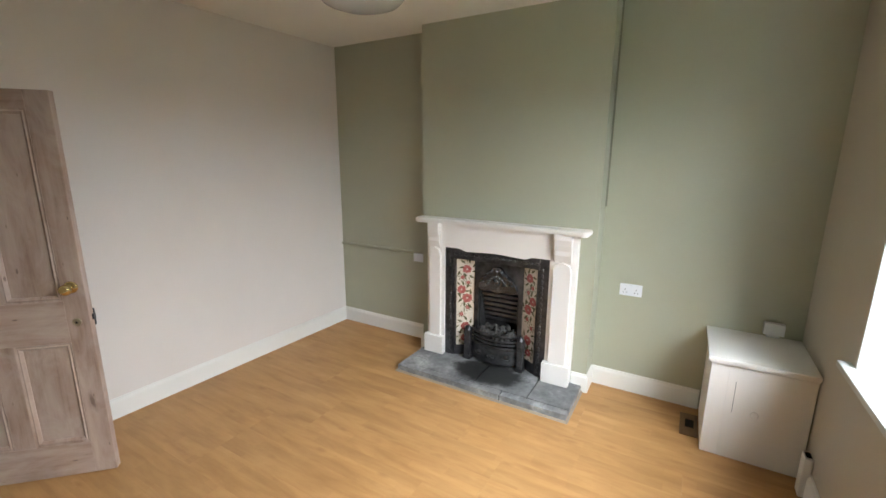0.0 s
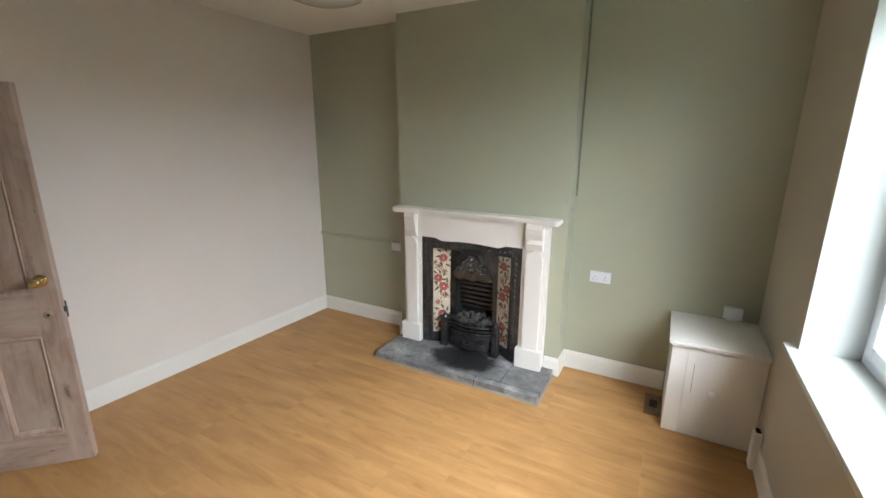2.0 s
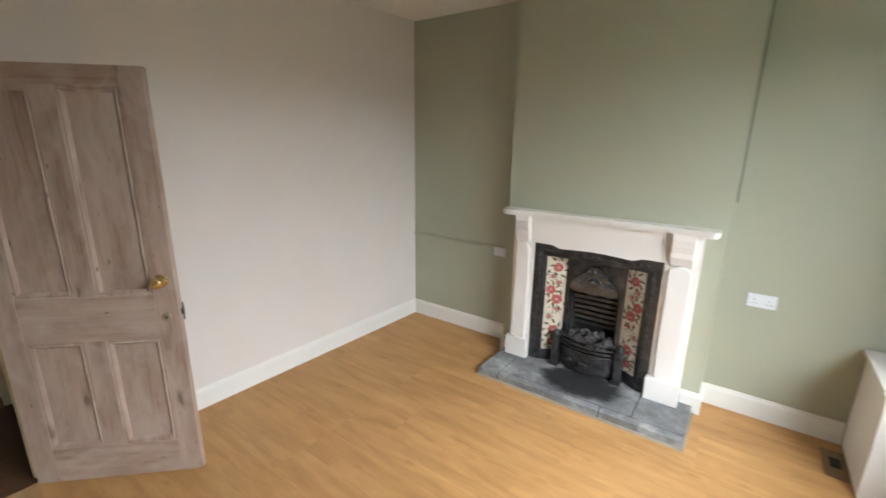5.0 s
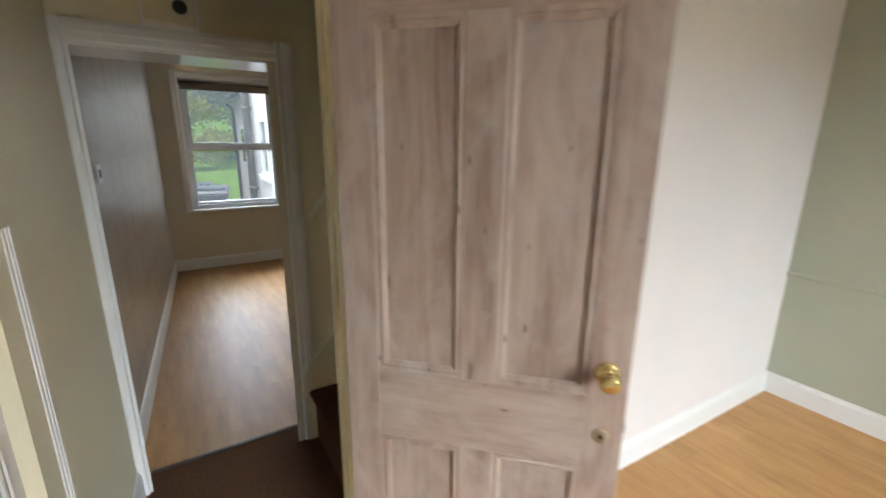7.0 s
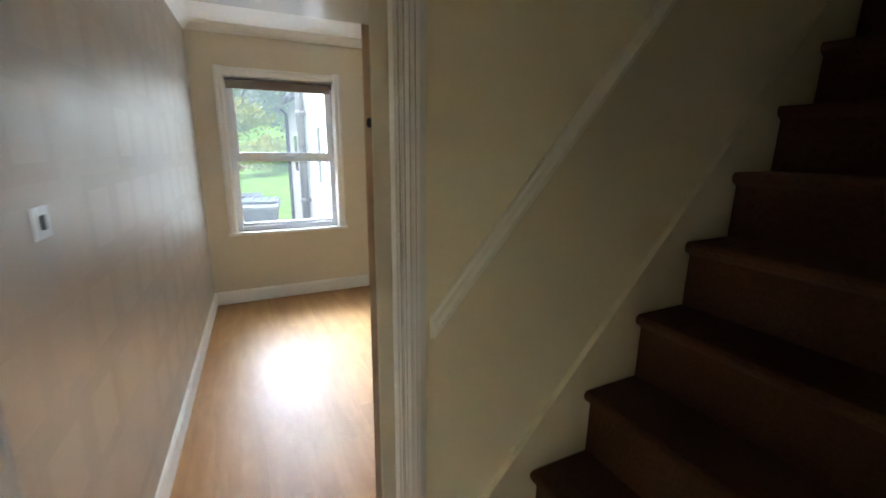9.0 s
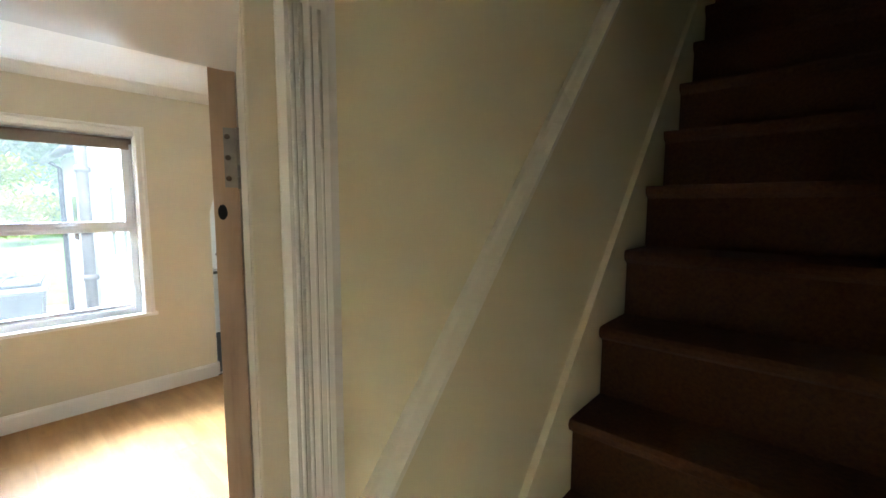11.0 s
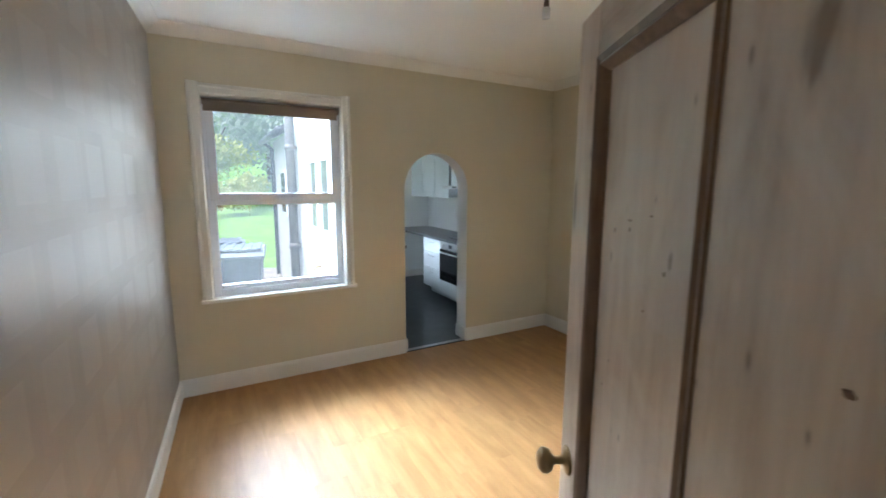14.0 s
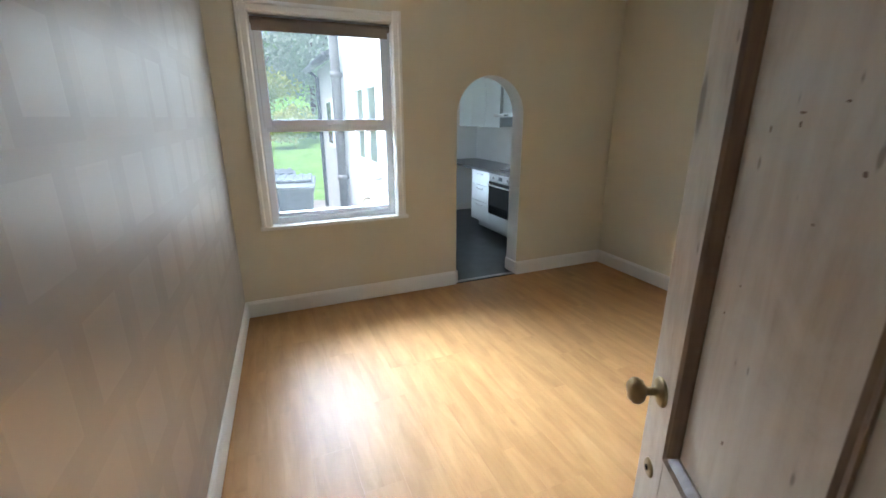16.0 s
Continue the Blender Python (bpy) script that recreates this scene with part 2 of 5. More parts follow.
PAVE = mottled("damp_concrete_path", (0.20, 0.18, 0.15), (0.33, 0.30, 0.25), 3, 0.8, 0.4)
GRASS = mottled("spring_lawn", (0.10, 0.22, 0.03), (0.19, 0.36, 0.05), 1.6, 0.9, 1.0, 0.03)
BARK = mottled("grey_bark", (0.05, 0.04, 0.03), (0.12, 0.10, 0.08), 9, 0.9, 0.8, 0.02)


def leaf_material(name, a, b):
    m, nt, bs = material(name, 0.55)
    gi = nt.nodes.new("ShaderNodeNewGeometry")
    c = ramp(nt, gi.outputs["Random Per Island"], [(0.0, a), (1.0, b)])
    nt.links.new(c, bs.inputs["Base Color"])
    bs.inputs["Transmission Weight"].default_value = 0.0
    return m


# LEAF and LEAFD are paled: the bright haze outdoors is put into their colours.
LEAF = leaf_material("fresh_green_leaves", (0.15, 0.24, 0.10), (0.26, 0.35, 0.17))
LEAFD = leaf_material("haze_paled_green_leaves", (0.22, 0.28, 0.19), (0.33, 0.38, 0.29))
LEAFY = leaf_material("yellow_green_leaves", (0.30, 0.35, 0.08), (0.46, 0.46, 0.14))
LEAFO = leaf_material("rusty_shrub_leaves", (0.22, 0.09, 0.04), (0.33, 0.17, 0.07))

CLEAR, cnt, cb = material("clean_window_glass", 0.0)
cb.inputs["Base Color"].default_value = (1, 1, 1, 1)
cb.inputs["Transmission Weight"].default_value = 1.0
cb.inputs["IOR"].default_value = 1.12
GLASS, gnt, gb = material("haze_veiled_window_glass", 0.0)
gb.inputs["Base Color"].default_value = (1, 1, 1, 1)
gb.inputs["Transmission Weight"].default_value = 1.0
gb.inputs["IOR"].default_value = 1.12
# A translucent share whitens the panes, painting bright haze over the view.
gtr = gnt.nodes.new("ShaderNodeBsdfTranslucent")
gtr.inputs["Color"].default_value = (0.9, 0.95, 1.0, 1)
gmx = gnt.nodes.new("ShaderNodeMixShader")
gveil = noise_tex(gnt, coords(gnt), 1.4, 3)
gnt.links.new(maths(gnt, "ADD", maths(gnt, "MULTIPLY", gveil, 0.010), 0.008), gmx.inputs[0])
gnt.links.new(gb.outputs[0], gmx.inputs[1])
gnt.links.new(gtr.outputs[0], gmx.inputs[2])
gnt.links.new(gmx.outputs[0], gnt.nodes["Material Output"].inputs[0])
SHADEG, snt, sb = material("opal_lamp_glass", 0.22)
sb.inputs["Base Color"].default_value = (0.86, 0.85, 0.83, 1)
sb.inputs["Transmission Weight"].default_value = 0.45
bump(snt, sb, noise_tex(snt, coords(snt), 9, 2), 0.1)


def laminate_material():
    """Beech-look laminate: strips within each board, soft figure and small knots."""
    m, nt, b = material("beech_laminate", 0.34)
    v = coords(nt)
    oi = nt.nodes.new("ShaderNodeObjectInfo")
    add = nt.nodes.new("ShaderNodeVectorMath")
    add.operation = "ADD"
    comb = nt.nodes.new("ShaderNodeCombineXYZ")
    nt.links.new(maths(nt, "MULTIPLY", oi.outputs["Random"], 37.0), comb.inputs[0])
    nt.links.new(maths(nt, "MULTIPLY", oi.outputs["Random"], 91.0), comb.inputs[1])
    nt.links.new(v, add.inputs[0])
    nt.links.new(comb.outputs[0], add.inputs[1])
    p = nt.nodes.new("ShaderNodeMapping")
    p.inputs["Scale"].default_value = (2.2, 12, 1)
    nt.links.new(add.outputs[0], p.inputs["Vector"])
    g = noise_tex(nt, p.outputs[0], 1.0, 5, 0.6, 0.4)
    col = ramp(nt, g, [(0.25, (0.36, 0.182, 0.069)), (0.55, (0.462, 0.253, 0.103)), (0.8, (0.54, 0.314, 0.141))])
    br = nt.nodes.new("ShaderNodeTexBrick")
    br.offset = 0.5
    br.inputs["Scale"].default_value = 1.0
    br.inputs["Brick Width"].default_value = 0.43
    br.inputs["Row Height"].default_value = 0.064
    br.inputs["Mortar Size"].default_value = 0.0006
    br.inputs["Color1"].default_value = (0.93, 0.925, 0.915, 1)
    br.inputs["Color2"].default_value = (1.03, 1.03, 1.03, 1)
    br.inputs["Mortar"].default_value = (0.88, 0.865, 0.84, 1)
    nt.links.new(add.outputs[0], br.inputs["Vector"])
    col = mixcol(nt, 1.0, col, br.outputs["Color"], "MULTIPLY")
    kn = nt.nodes.new("ShaderNodeTexVoronoi")
    kn.inputs["Scale"].default_value = 1.0
    p2 = nt.nodes.new("ShaderNodeMapping")
    p2.inputs["Scale"].default_value = (3.2, 8, 1)
    nt.links.new(add.outputs[0], p2.inputs["Vector"])
    nt.links.new(p2.outputs[0], kn.inputs["Vector"])
    k = ramp(nt, kn.outputs["Distance"], [(0.04, (1, 1, 1)), (0.16, (0, 0, 0))])
    col = mixcol(nt, maths(nt, "MULTIPLY", k, 0.34), col, (0.26, 0.12, 0.045))
    tint = ramp(nt, oi.outputs["Random"], [(0.0, (0.95, 0.94, 0.92)), (1.0, (1.03, 1.03, 1.03))])
    col = mixcol(nt, 1.0, col, tint, "MULTIPLY")
    nt.links.new(col, b.inputs["Base Color"])
    nt.links.new(maths(nt, "ADD", maths(nt, "MULTIPLY", g, 0.10), 0.35), b.inputs["Roughness"])
    b.inputs["Specular IOR Level"].default_value = 0.21
    bump(nt, b, g, 0.06, 0.001)
    return m


LAMINATE = laminate_material()


def wallpaper_material():
    """Silky paper with an embossed pattern of nested rectangles."""
    m, nt, b = material("silky_embossed_wallpaper", 0.3)
    v = coords(nt)
    comb = nt.nodes.new("ShaderNodeCombineXYZ")
    sep = nt.nodes.new("ShaderNodeSeparateXYZ")
    nt.links.new(v, sep.inputs[0])
    nt.links.new(sep.outputs[0], comb.inputs[0])
    nt.links.new(sep.outputs[2], comb.inputs[1])

    def bricks(w, h, mortar, off):
        br = nt.nodes.new("ShaderNodeTexBrick")
        br.offset = off
        br.inputs["Scale"].default_value = 1.0
        br.inputs["Brick Width"].default_value = w
        br.inputs["Row Height"].default_value = h
        br.inputs["Mortar Size"].default_value = mortar
        br.inputs["Mortar Smooth"].default_value = 0.05
        nt.links.new(comb.outputs[0], br.inputs["Vector"])
        return br.outputs["Fac"]

    def patches(w, h, off, shift):
        """One random tone for each rectangle of a layer."""
        br = nt.nodes.new("ShaderNodeTexBrick")
        br.offset = off
        br.inputs["Scale"].default_value = 1.0
        br.inputs["Brick Width"].default_value = w
        br.inputs["Row Height"].default_value = h
        br.inputs["Mortar Size"].default_value = 0.0
        br.inputs["Color1"].default_value = (0, 0, 0, 1)
        br.inputs["Color2"].default_value = (1, 1, 1, 1)
        mp = nt.nodes.new("ShaderNodeMapping")
        mp.inputs["Location"].default_value = (shift, shift * 0.7, 0)
        nt.links.new(comb.outputs[0], mp.inputs["Vector"])
        nt.links.new(mp.outputs[0], br.inputs["Vector"])
        bw = nt.nodes.new("ShaderNodeRGBToBW")
        nt.links.new(br.outputs["Color"], bw.inputs[0])
        return bw.outputs[0]

    border = bricks(0.30, 0.31, 0.055, 0.5)
    wider = bricks(0.30, 0.31, 0.063, 0.5)
    inner = maths(nt, "SUBTRACT", wider, border)
    lines = nt.nodes.new("ShaderNodeTexWave")
    lines.wave_type = "BANDS"
    lines.bands_direction = "Y"
    lines.inputs["Scale"].default_value = 28
    nt.links.new(comb.outputs[0], lines.inputs["Vector"])
    tone = patches(0.30, 0.31, 0.5, 0.0)
    small = patches(0.15, 0.155, 0.5, 0.075)
    shown = maths(nt, "MULTIPLY", border, maths(nt, "ADD", maths(nt, "MULTIPLY", tone, 0.75), 0.15))
    pat = maths(nt, "ADD", maths(nt, "MULTIPLY", shown, 0.75), maths(nt, "MULTIPLY", small, 0.22))
    pat = maths(nt, "SUBTRACT", pat, maths(nt, "MULTIPLY", inner, 0.22))
    big = noise_tex(nt, v, 2.2, 4)
    col = mixcol(nt, maths(nt, "MULTIPLY", pat, maths(nt, "ADD", big, 0.25)), (0.445, 0.40, 0.352), (0.365, 0.32, 0.278))
    col = mixcol(nt, maths(nt, "MULTIPLY", big, 0.3), col, (0.43, 0.39, 0.355))
    nt.links.new(col, b.inputs["Base Color"])
    b.inputs["Metallic"].default_value = 0.5
    r = maths(nt, "ADD", maths(nt, "MULTIPLY", shown, 0.05), maths(nt, "ADD", maths(nt, "MULTIPLY", big, 0.14), 0.33))
    nt.links.new(r, b.inputs["Roughness"])
    bump(nt, b, maths(nt, "MULTIPLY", lines.outputs["Fac"], 0.15), 0.03, 0.002)
    b.inputs["Specular IOR Level"].default_value = 0.85
    return m


PAPER = wallpaper_material()

# ---------------------------------------------------------------- building helpers


def box(bm, x0, x1, y0, y1, z0, z1, bevel=0.0):
    """A box with its edges eased by bevel metres, added to bm."""
    t = bmesh.new()
    vs = [t.verts.new((x, y, z)) for x in (x0, x1) for y in (y0, y1) for z in (z0, z1)]
    for f in ((0, 1, 3, 2), (4, 6, 7, 5), (0, 4, 5, 1), (2, 3, 7, 6), (0, 2, 6, 4), (1, 5, 7, 3)):
        t.faces.new([vs[i] for i in f])
    bmesh.ops.recalc_face_normals(t, faces=t.faces)
    if bevel > 0:
        bmesh.ops.bevel(t, geom=t.edges[:], offset=bevel, segments=2, affect="EDGES", profile=0.6)
    merge(bm, t)
    return bm


def merge(bm, t, m=None):
    if m is not None:
        t.transform(m)
    tmp = bpy.data.meshes.new("tmp")
    t.to_mesh(tmp)
    t.free()
    bm.from_mesh(tmp)
    bpy.data.meshes.remove(tmp)


def prism(bm, pts, d0, d1, axis="x"):
    """Extrudes a 2D outline between two depths. axis x: outline in (y, z); y: (x, z); z: (x, y)."""
    def p3(p, d):
        return {"x": (d, p[0], p[1]), "y": (p[0], d, p[1]), "z": (p[0], p[1], d)}[axis]
    t = bmesh.new()
    a = [t.verts.new(p3(p, d0)) for p in pts]
    b = [t.verts.new(p3(p, d1)) for p in pts]
    n = len(pts)
    t.faces.new(a)
    t.faces.new(b[::-1])
    for i in range(n):
        t.faces.new((a[i], b[i], b[(i + 1) % n], a[(i + 1) % n]))
    bmesh.ops.recalc_face_normals(t, faces=t.faces)
    merge(bm, t)
    return bm


def lathe(bm, prof, m=None, seg=24):
    """Turns a profile of (radius, height) round the z axis."""
    t = bmesh.new()
    rings = []
    for r, z in prof:
        rings.append([t.verts.new((r * math.cos(2 * math.pi * i / seg), r * math.sin(2 * math.pi * i / seg), z)) for i in range(seg)])
    for a, b in zip(rings, rings[1:]):
        for i in range(seg):
            t.faces.new((a[i], a[(i + 1) % seg], b[(i + 1) % seg], b[i]))
    if prof[0][0] > 0.0002:
        t.faces.new(rings[0][::-1])
    if prof[-1][0] > 0.0002:
        t.faces.new(rings[-1])
    bmesh.ops.remove_doubles(t, verts=t.verts, dist=1e-5)
    bmesh.ops.recalc_face_normals(t, faces=t.faces)
    for f in t.faces:
        f.smooth = True
    merge(bm, t, m)
    return bm


def tube(bm, pts, r, seg=8):
    """A round bar along a line of points."""
    pts = [Vector(p) for p in pts]
    t = bmesh.new()
    rings = []
    for i, p in enumerate(pts):
        d = (pts[min(i + 1, len(pts) - 1)] - pts[max(i - 1, 0)]).normalized()
        u = d.orthogonal().normalized()
        if rings:
            u = (prev - d * prev.dot(d)).normalized()
        prev = u
        w = d.cross(u)
        rings.append([t.verts.new(p + r * (math.cos(2 * math.pi * k / seg) * u + math.sin(2 * math.pi * k / seg) * w)) for k in range(seg)])
    for a, b in zip(rings, rings[1:]):
        for i in range(seg):
            t.faces.new((a[i], a[(i + 1) % seg], b[(i + 1) % seg], b[i]))
    t.faces.new(rings[0][::-1])
    t.faces.new(rings[-1])
    bmesh.ops.recalc_face_normals(t, faces=t.faces)
    for f in t.faces:
        f.smooth = True
    merge(bm, t)
    return bm


def sweep(bm, prof, pts, closed=False):
    """Sweeps a profile (out, up) along a plan line of (x, y) points at z 0; out is to the left of the way."""
    t = bmesh.new()
    rings = []
    n = len(pts)
    for i, p in enumerate(pts):
        p = Vector(p)
        a = (p - Vector(pts[i - 1])).normalized() if i > 0 else None
        b = (Vector(pts[i + 1]) - p).normalized() if i < n - 1 else None
        a, b = a or b, b or a
        na, nb = Vector((-a.y, a.x)), Vector((-b.y, b.x))
        mid = (na + nb).normalized()
        mid = mid / max(0.3, mid.dot(na))
        rings.append([t.verts.new((p.x + mid.x * o, p.y + mid.y * o, h)) for o, h in prof])
    k = len(prof)
    for r0, r1 in zip(rings, rings[1:]):
        for i in range(k):
            t.faces.new((r0[i], r0[(i + 1) % k], r1[(i + 1) % k], r1[i]))
    t.faces.new(rings[0])
    t.faces.new(rings[-1][::-1])
    bmesh.ops.recalc_face_normals(t, faces=t.faces)
    merge(bm, t)
    return bm


def mesh_object(name, bm, mat, parent=None):
    me = bpy.data.meshes.new(name)
    bm.to_mesh(me)
    bm.free()
    me.materials.append(mat)
    ob = new(name, me)
    if parent is not None:
        ob.parent = parent
    return ob


def part(name, bm, mat, parent, label=""):
    return tagged(mesh_object(name, bm, mat, parent), label)


def single(name, bm, mat, label, category, kind="", group=""):
    return tagged(mesh_object(name, bm, mat), label, category, group, kind)


def thing(name, label, category, m=None, kind="", group=""):
    ob = new(name)
    ob.empty_display_size = 0.1
    if m is not None:
        ob.matrix_world = m
    return tagged(ob, label, category, group, kind)


def B(*a, **k):
    return box(bmesh.new(), *a, **k)


# ---------------------------------------------------------------- plan
L, LB = -2.616, -2.80         # front room / lobby partition
G = 3.386                      # green chimney wall
W, WO = 1.107, 1.40            # front window wall
S, SB = -3.72, -3.99           # lobby / back room partition
F, FB = -7.71, -7.90           # back wall with window and arch
N2 = 3.735                     # back room's far side wall
C1, C2 = 2.69, 2.76
YS = -0.24                     # side wall line of front room and lobby
D1A, D1B, D1H = -0.235, 0.53, 2.035
D2A, D2B, D2H = -0.132, 0.553, 1.962
SX, D2C = -3.815, 0.660          # carpet edge in the back doorway, splayed jamb at the room side


def LX(y):
    """The partition runs a little out of square."""
    return L - (G - y) * 0.036


def south2(x):
    """The papered wall is a little out of square."""
    return 0.003 - (x + 7.71) * 0.053


# walls
b = bmesh.new()
for y0, y1, z0 in ((D1B, G, 0), (D1A, D1B, D1H), (YS - 0.12, D1A, 0)):
    prism(b, [(LB, y0), (LX(y0), y0), (LX(y1), y1), (LB, y1)], z0, C1, "z")
single("wall_lobby_front", b, CREAM, "cream painted plaster wall with a door opening", "wall", "structure")

b = bmesh.new()
box(b, LB, WO, G, G + 0.2, 0, C1)
single("wall_chimney", b, SAGE, "sage green painted plaster wall", "wall", "structure")
b = B(-1.515, -1.262, 3.2, G, 0, 0.98)
box(b, -0.387, -0.095, 3.2, G, 0, 0.98)
box(b, -1.515, -0.095, 3.2, G, 0.98, C1)
single("chimney_breast", b, SAGE, "sage green chimney breast above the fireplace", "chimney breast", "structure")

WY0, WY1, WZ0, WZ1 = 0.62, 2.52, 0.83, 2.36
b = bmesh.new()
box(b, W, WO, WY1, G, 0, C1)
box(b, W, WO, YS - 0.12, WY0, 0, C1)
box(b, W, WO, WY0, WY1, 0, WZ0 - 0.03)
box(b, W, WO, WY0, WY1, WZ1, C1)
single("wall_front_window", b, STONE, "stone coloured wall round the front window", "wall", "structure")
b = bmesh.new()
box(b, LB, WO, YS - 0.32, YS - 0.12, 0, C1)
box(b, LX(YS), W, YS - 0.12, YS, 0, C1)
single("wall_side_front", b, STONE, "stone coloured side wall", "wall", "structure")

# lobby side faces of the partitions
b = bmesh.new()
box(b, LB - 0.012, LB, D1B + 0.0, 4.6, 0, 4.6)
box(b, LB - 0.012, LB, D1A, D1B, D1H, 4.6)
single("wall_lobby_stair_side", b, HALLP, "magnolia stairwell wall", "wall", "structure")
b = bmesh.new()
prism(b, [(S, D2B + 0.012), (S, N2 + 0.9), (SB, N2 + 0.9), (SB, D2C + 0.012)], 0, 4.6, "z")
prism(b, [(S, D2A), (S, D2B + 0.012), (SB, D2C + 0.012), (SB, -0.215)], D2H, 4.6, "z")
prism(b, [(S, -0.5), (S, D2A), (SB, -0.215), (SB, -0.5)], 0, 4.6, "z")
single("wall_lobby_back", b, HALLP, "magnolia wall beside the stairs", "wall", "structure")
b = bmesh.new()
prism(b, [(S, -0.5), (LB, -0.5), (LB, -0.2), (S, -0.165)], 0, 4.6, "z")
single("wall_lobby_side", b, HALLP, "magnolia lobby side wall", "wall", "structure")
b = B(S, LB, 4.6, 4.7, 0, 4.6)
single("wall_stair_top", b, HALLP, "magnolia wall at the top of the stairs", "wall", "structure")

# back room walls
b = bmesh.new()
prism(b, [(SB, south2(SB)), (F - 0.05, south2(F - 0.05)), (F - 0.05, -0.5), (SB, -0.5)], 0, C2, "z")
single("wall_papered", b, PAPER, "silky grey embossed wallpaper with nested rectangles", "wall", "structure")
b = B(FB, SB, N2, N2 + 0.2, 0, C2)
single("wall_back_room_far_side", b, TAUPE, "taupe painted side wall", "wall", "structure")
b = B(SB - 0.008, SB, D2C + 0.014, N2, 0, C2)
box(b, SB - 0.008, SB, -0.19, D2C + 0.014, D2H, C2)
single("wall_back_room_inner", b, TAUPE, "taupe painted partition beside the door", "wall", "structure")

V0, V1, VZ0, VZ1 = 0.285, 1.338, 0.745, 2.315       # back window opening
A0, A1, AS = 1.92, 2.622, 1.612                    # arch
AR = (A1 - A0) / 2
b = bmesh.new()
box(b, FB, F, -0.4, V0, 0, C2)
box(b, FB, F, V0, V1, 0, VZ0)
box(b, FB, F, V0, V1, VZ1, C2)
box(b, FB, F, V1, A0, 0, C2)
box(b, FB, F, A1, N2 + 0.2, 0, C2)
arc = [((A0 + A1) / 2 - AR * math.cos(math.pi * i / 24), AS + AR * math.sin(math.pi * i / 24)) for i in range(25)]
for p, q in zip(arc, arc[1:]):
    prism(b, [p, q, (q[0], C2), (p[0], C2)], FB, F, "x")
single("wall_back", b, TAUPE, "taupe painted back wall with window and arch", "wall", "structure")
# white reveal of the arch
b = bmesh.new()
line = [(A0, 0.0)] + arc + [(A1, 0.0)]
for p, q in zip(line, line[1:]):
    cx, cz = (A0 + A1) / 2, AS
    def inward(r):
        if r[1] < AS:
            return (r[0] + (0.004 if r[0] < cx else -0.004), r[1])
        d = Vector((cx - r[0], cz - r[1])).normalized() * 0.004
        return (r[0] + d.x, r[1] + d.y)
    prism(b, [p, q, inward(q), inward(p)], FB, F - 0.002, "x")
single("arch_lining", b, KWALL, "white painted reveal of the arch", "trim", "structure")

b = bmesh.new()
for y0, y1 in ((A0 + 0.004, A0 + 0.02), (A1 - 0.02, A1 - 0.004)):
    box(b, FB, F + 0.012, y0, y1, 0.011, 0.14, bevel=0.004)
single("arch_skirting", b, WHITE, "white skirting returned into the arch", "skirting", "structure")

# ceilings
single("ceiling", B(LB, W, YS, G, C1, C1 + 0.1), CEIL, "white painted front room ceiling", "ceiling", "structure")
single("ceiling", B(FB, SB, -0.5, N2, C2, C2 + 0.1), CEIL, "white painted back room ceiling", "ceiling", "structure")
single("ceiling", B(SB, L, -0.5, 4.7, 4.6, 4.7), CEIL, "white stairwell ceiling", "ceiling", "structure")
b = bmesh.new()
cov = [(0, C2 - 0.075), (0.012, C2 - 0.07), (0.03, C2 - 0.045), (0.06, C2 - 0.02), (0.085, C2 - 0.008), (0.09, C2), (0, C2)]
sweep(b, cov, [(SB - 0.008, N2), (F, N2), (F, south2(F)), (SB, south2(SB)), (SB, D2A)])
single("coving", b, CEIL, "white plaster coving round the ceiling", "coving", "structure")

# sub floors
single("floor", B(LB, WO, YS - 0.12, G + 0.2, -0.12, -0.009), SLATE, "floor beneath the laminate boards", "floor", "structure")
single("floor", B(FB, SX, -0.5, N2 + 0.2, -0.12, -0.009), SLATE, "floor beneath the back room boards", "floor", "structure")
b = B(SX - 0.04, LB, -0.42, 0.655, -0.1, 0.002)
box(b, LB, LX(D1B) + 0.0, D1A, D1B, -0.1, 0.002)
single("carpet", b, CARPET, "rust brown lobby carpet", "carpet", "structure")

# skirting
SK = [(0, 0), (0.017, 0), (0.017, 0.112), (0.014, 0.122), (0.008, 0.13), (0.008, 0.138), (0, 0.14)]


def skirting(pts, mat, h=1.0, name="baseboard", label="white gloss skirting board"):
    b = bmesh.new()
    sweep(b, [(o, z * h) for o, z in SK], pts)
    return single(name, b, mat, label, "skirting", "structure")


skirting([(-1.44, 3.2), (-1.515, 3.2), (-1.515, G), (L, G), (LX(D1B), D1B + 0.075)], WHITE)
skirting([(0.625, G), (-0.095, G), (-0.095, 3.2), (-0.20, 3.2)], WHITE)
skirting([(LX(D1A), D1A), (LX(YS), YS), (W, YS), (W, 2.87)], WHITE)
skirting([(F, A0), (F, south2(F)), (SB, south2(SB))], WHITE)
skirting([(SB - 0.008, D2C + 0.07), (SB - 0.008, N2), (F, N2), (F, A1)], WHITE)
skirting([(S, -0.165), (LB, -0.2)], WHITE)

# door linings and casings
CAS = [(0, 0), (0.075, 0), (0.075, 0.014), (0.066, 0.02), (0.02, 0.015), (0.012, 0.02), (0, 0.02)]


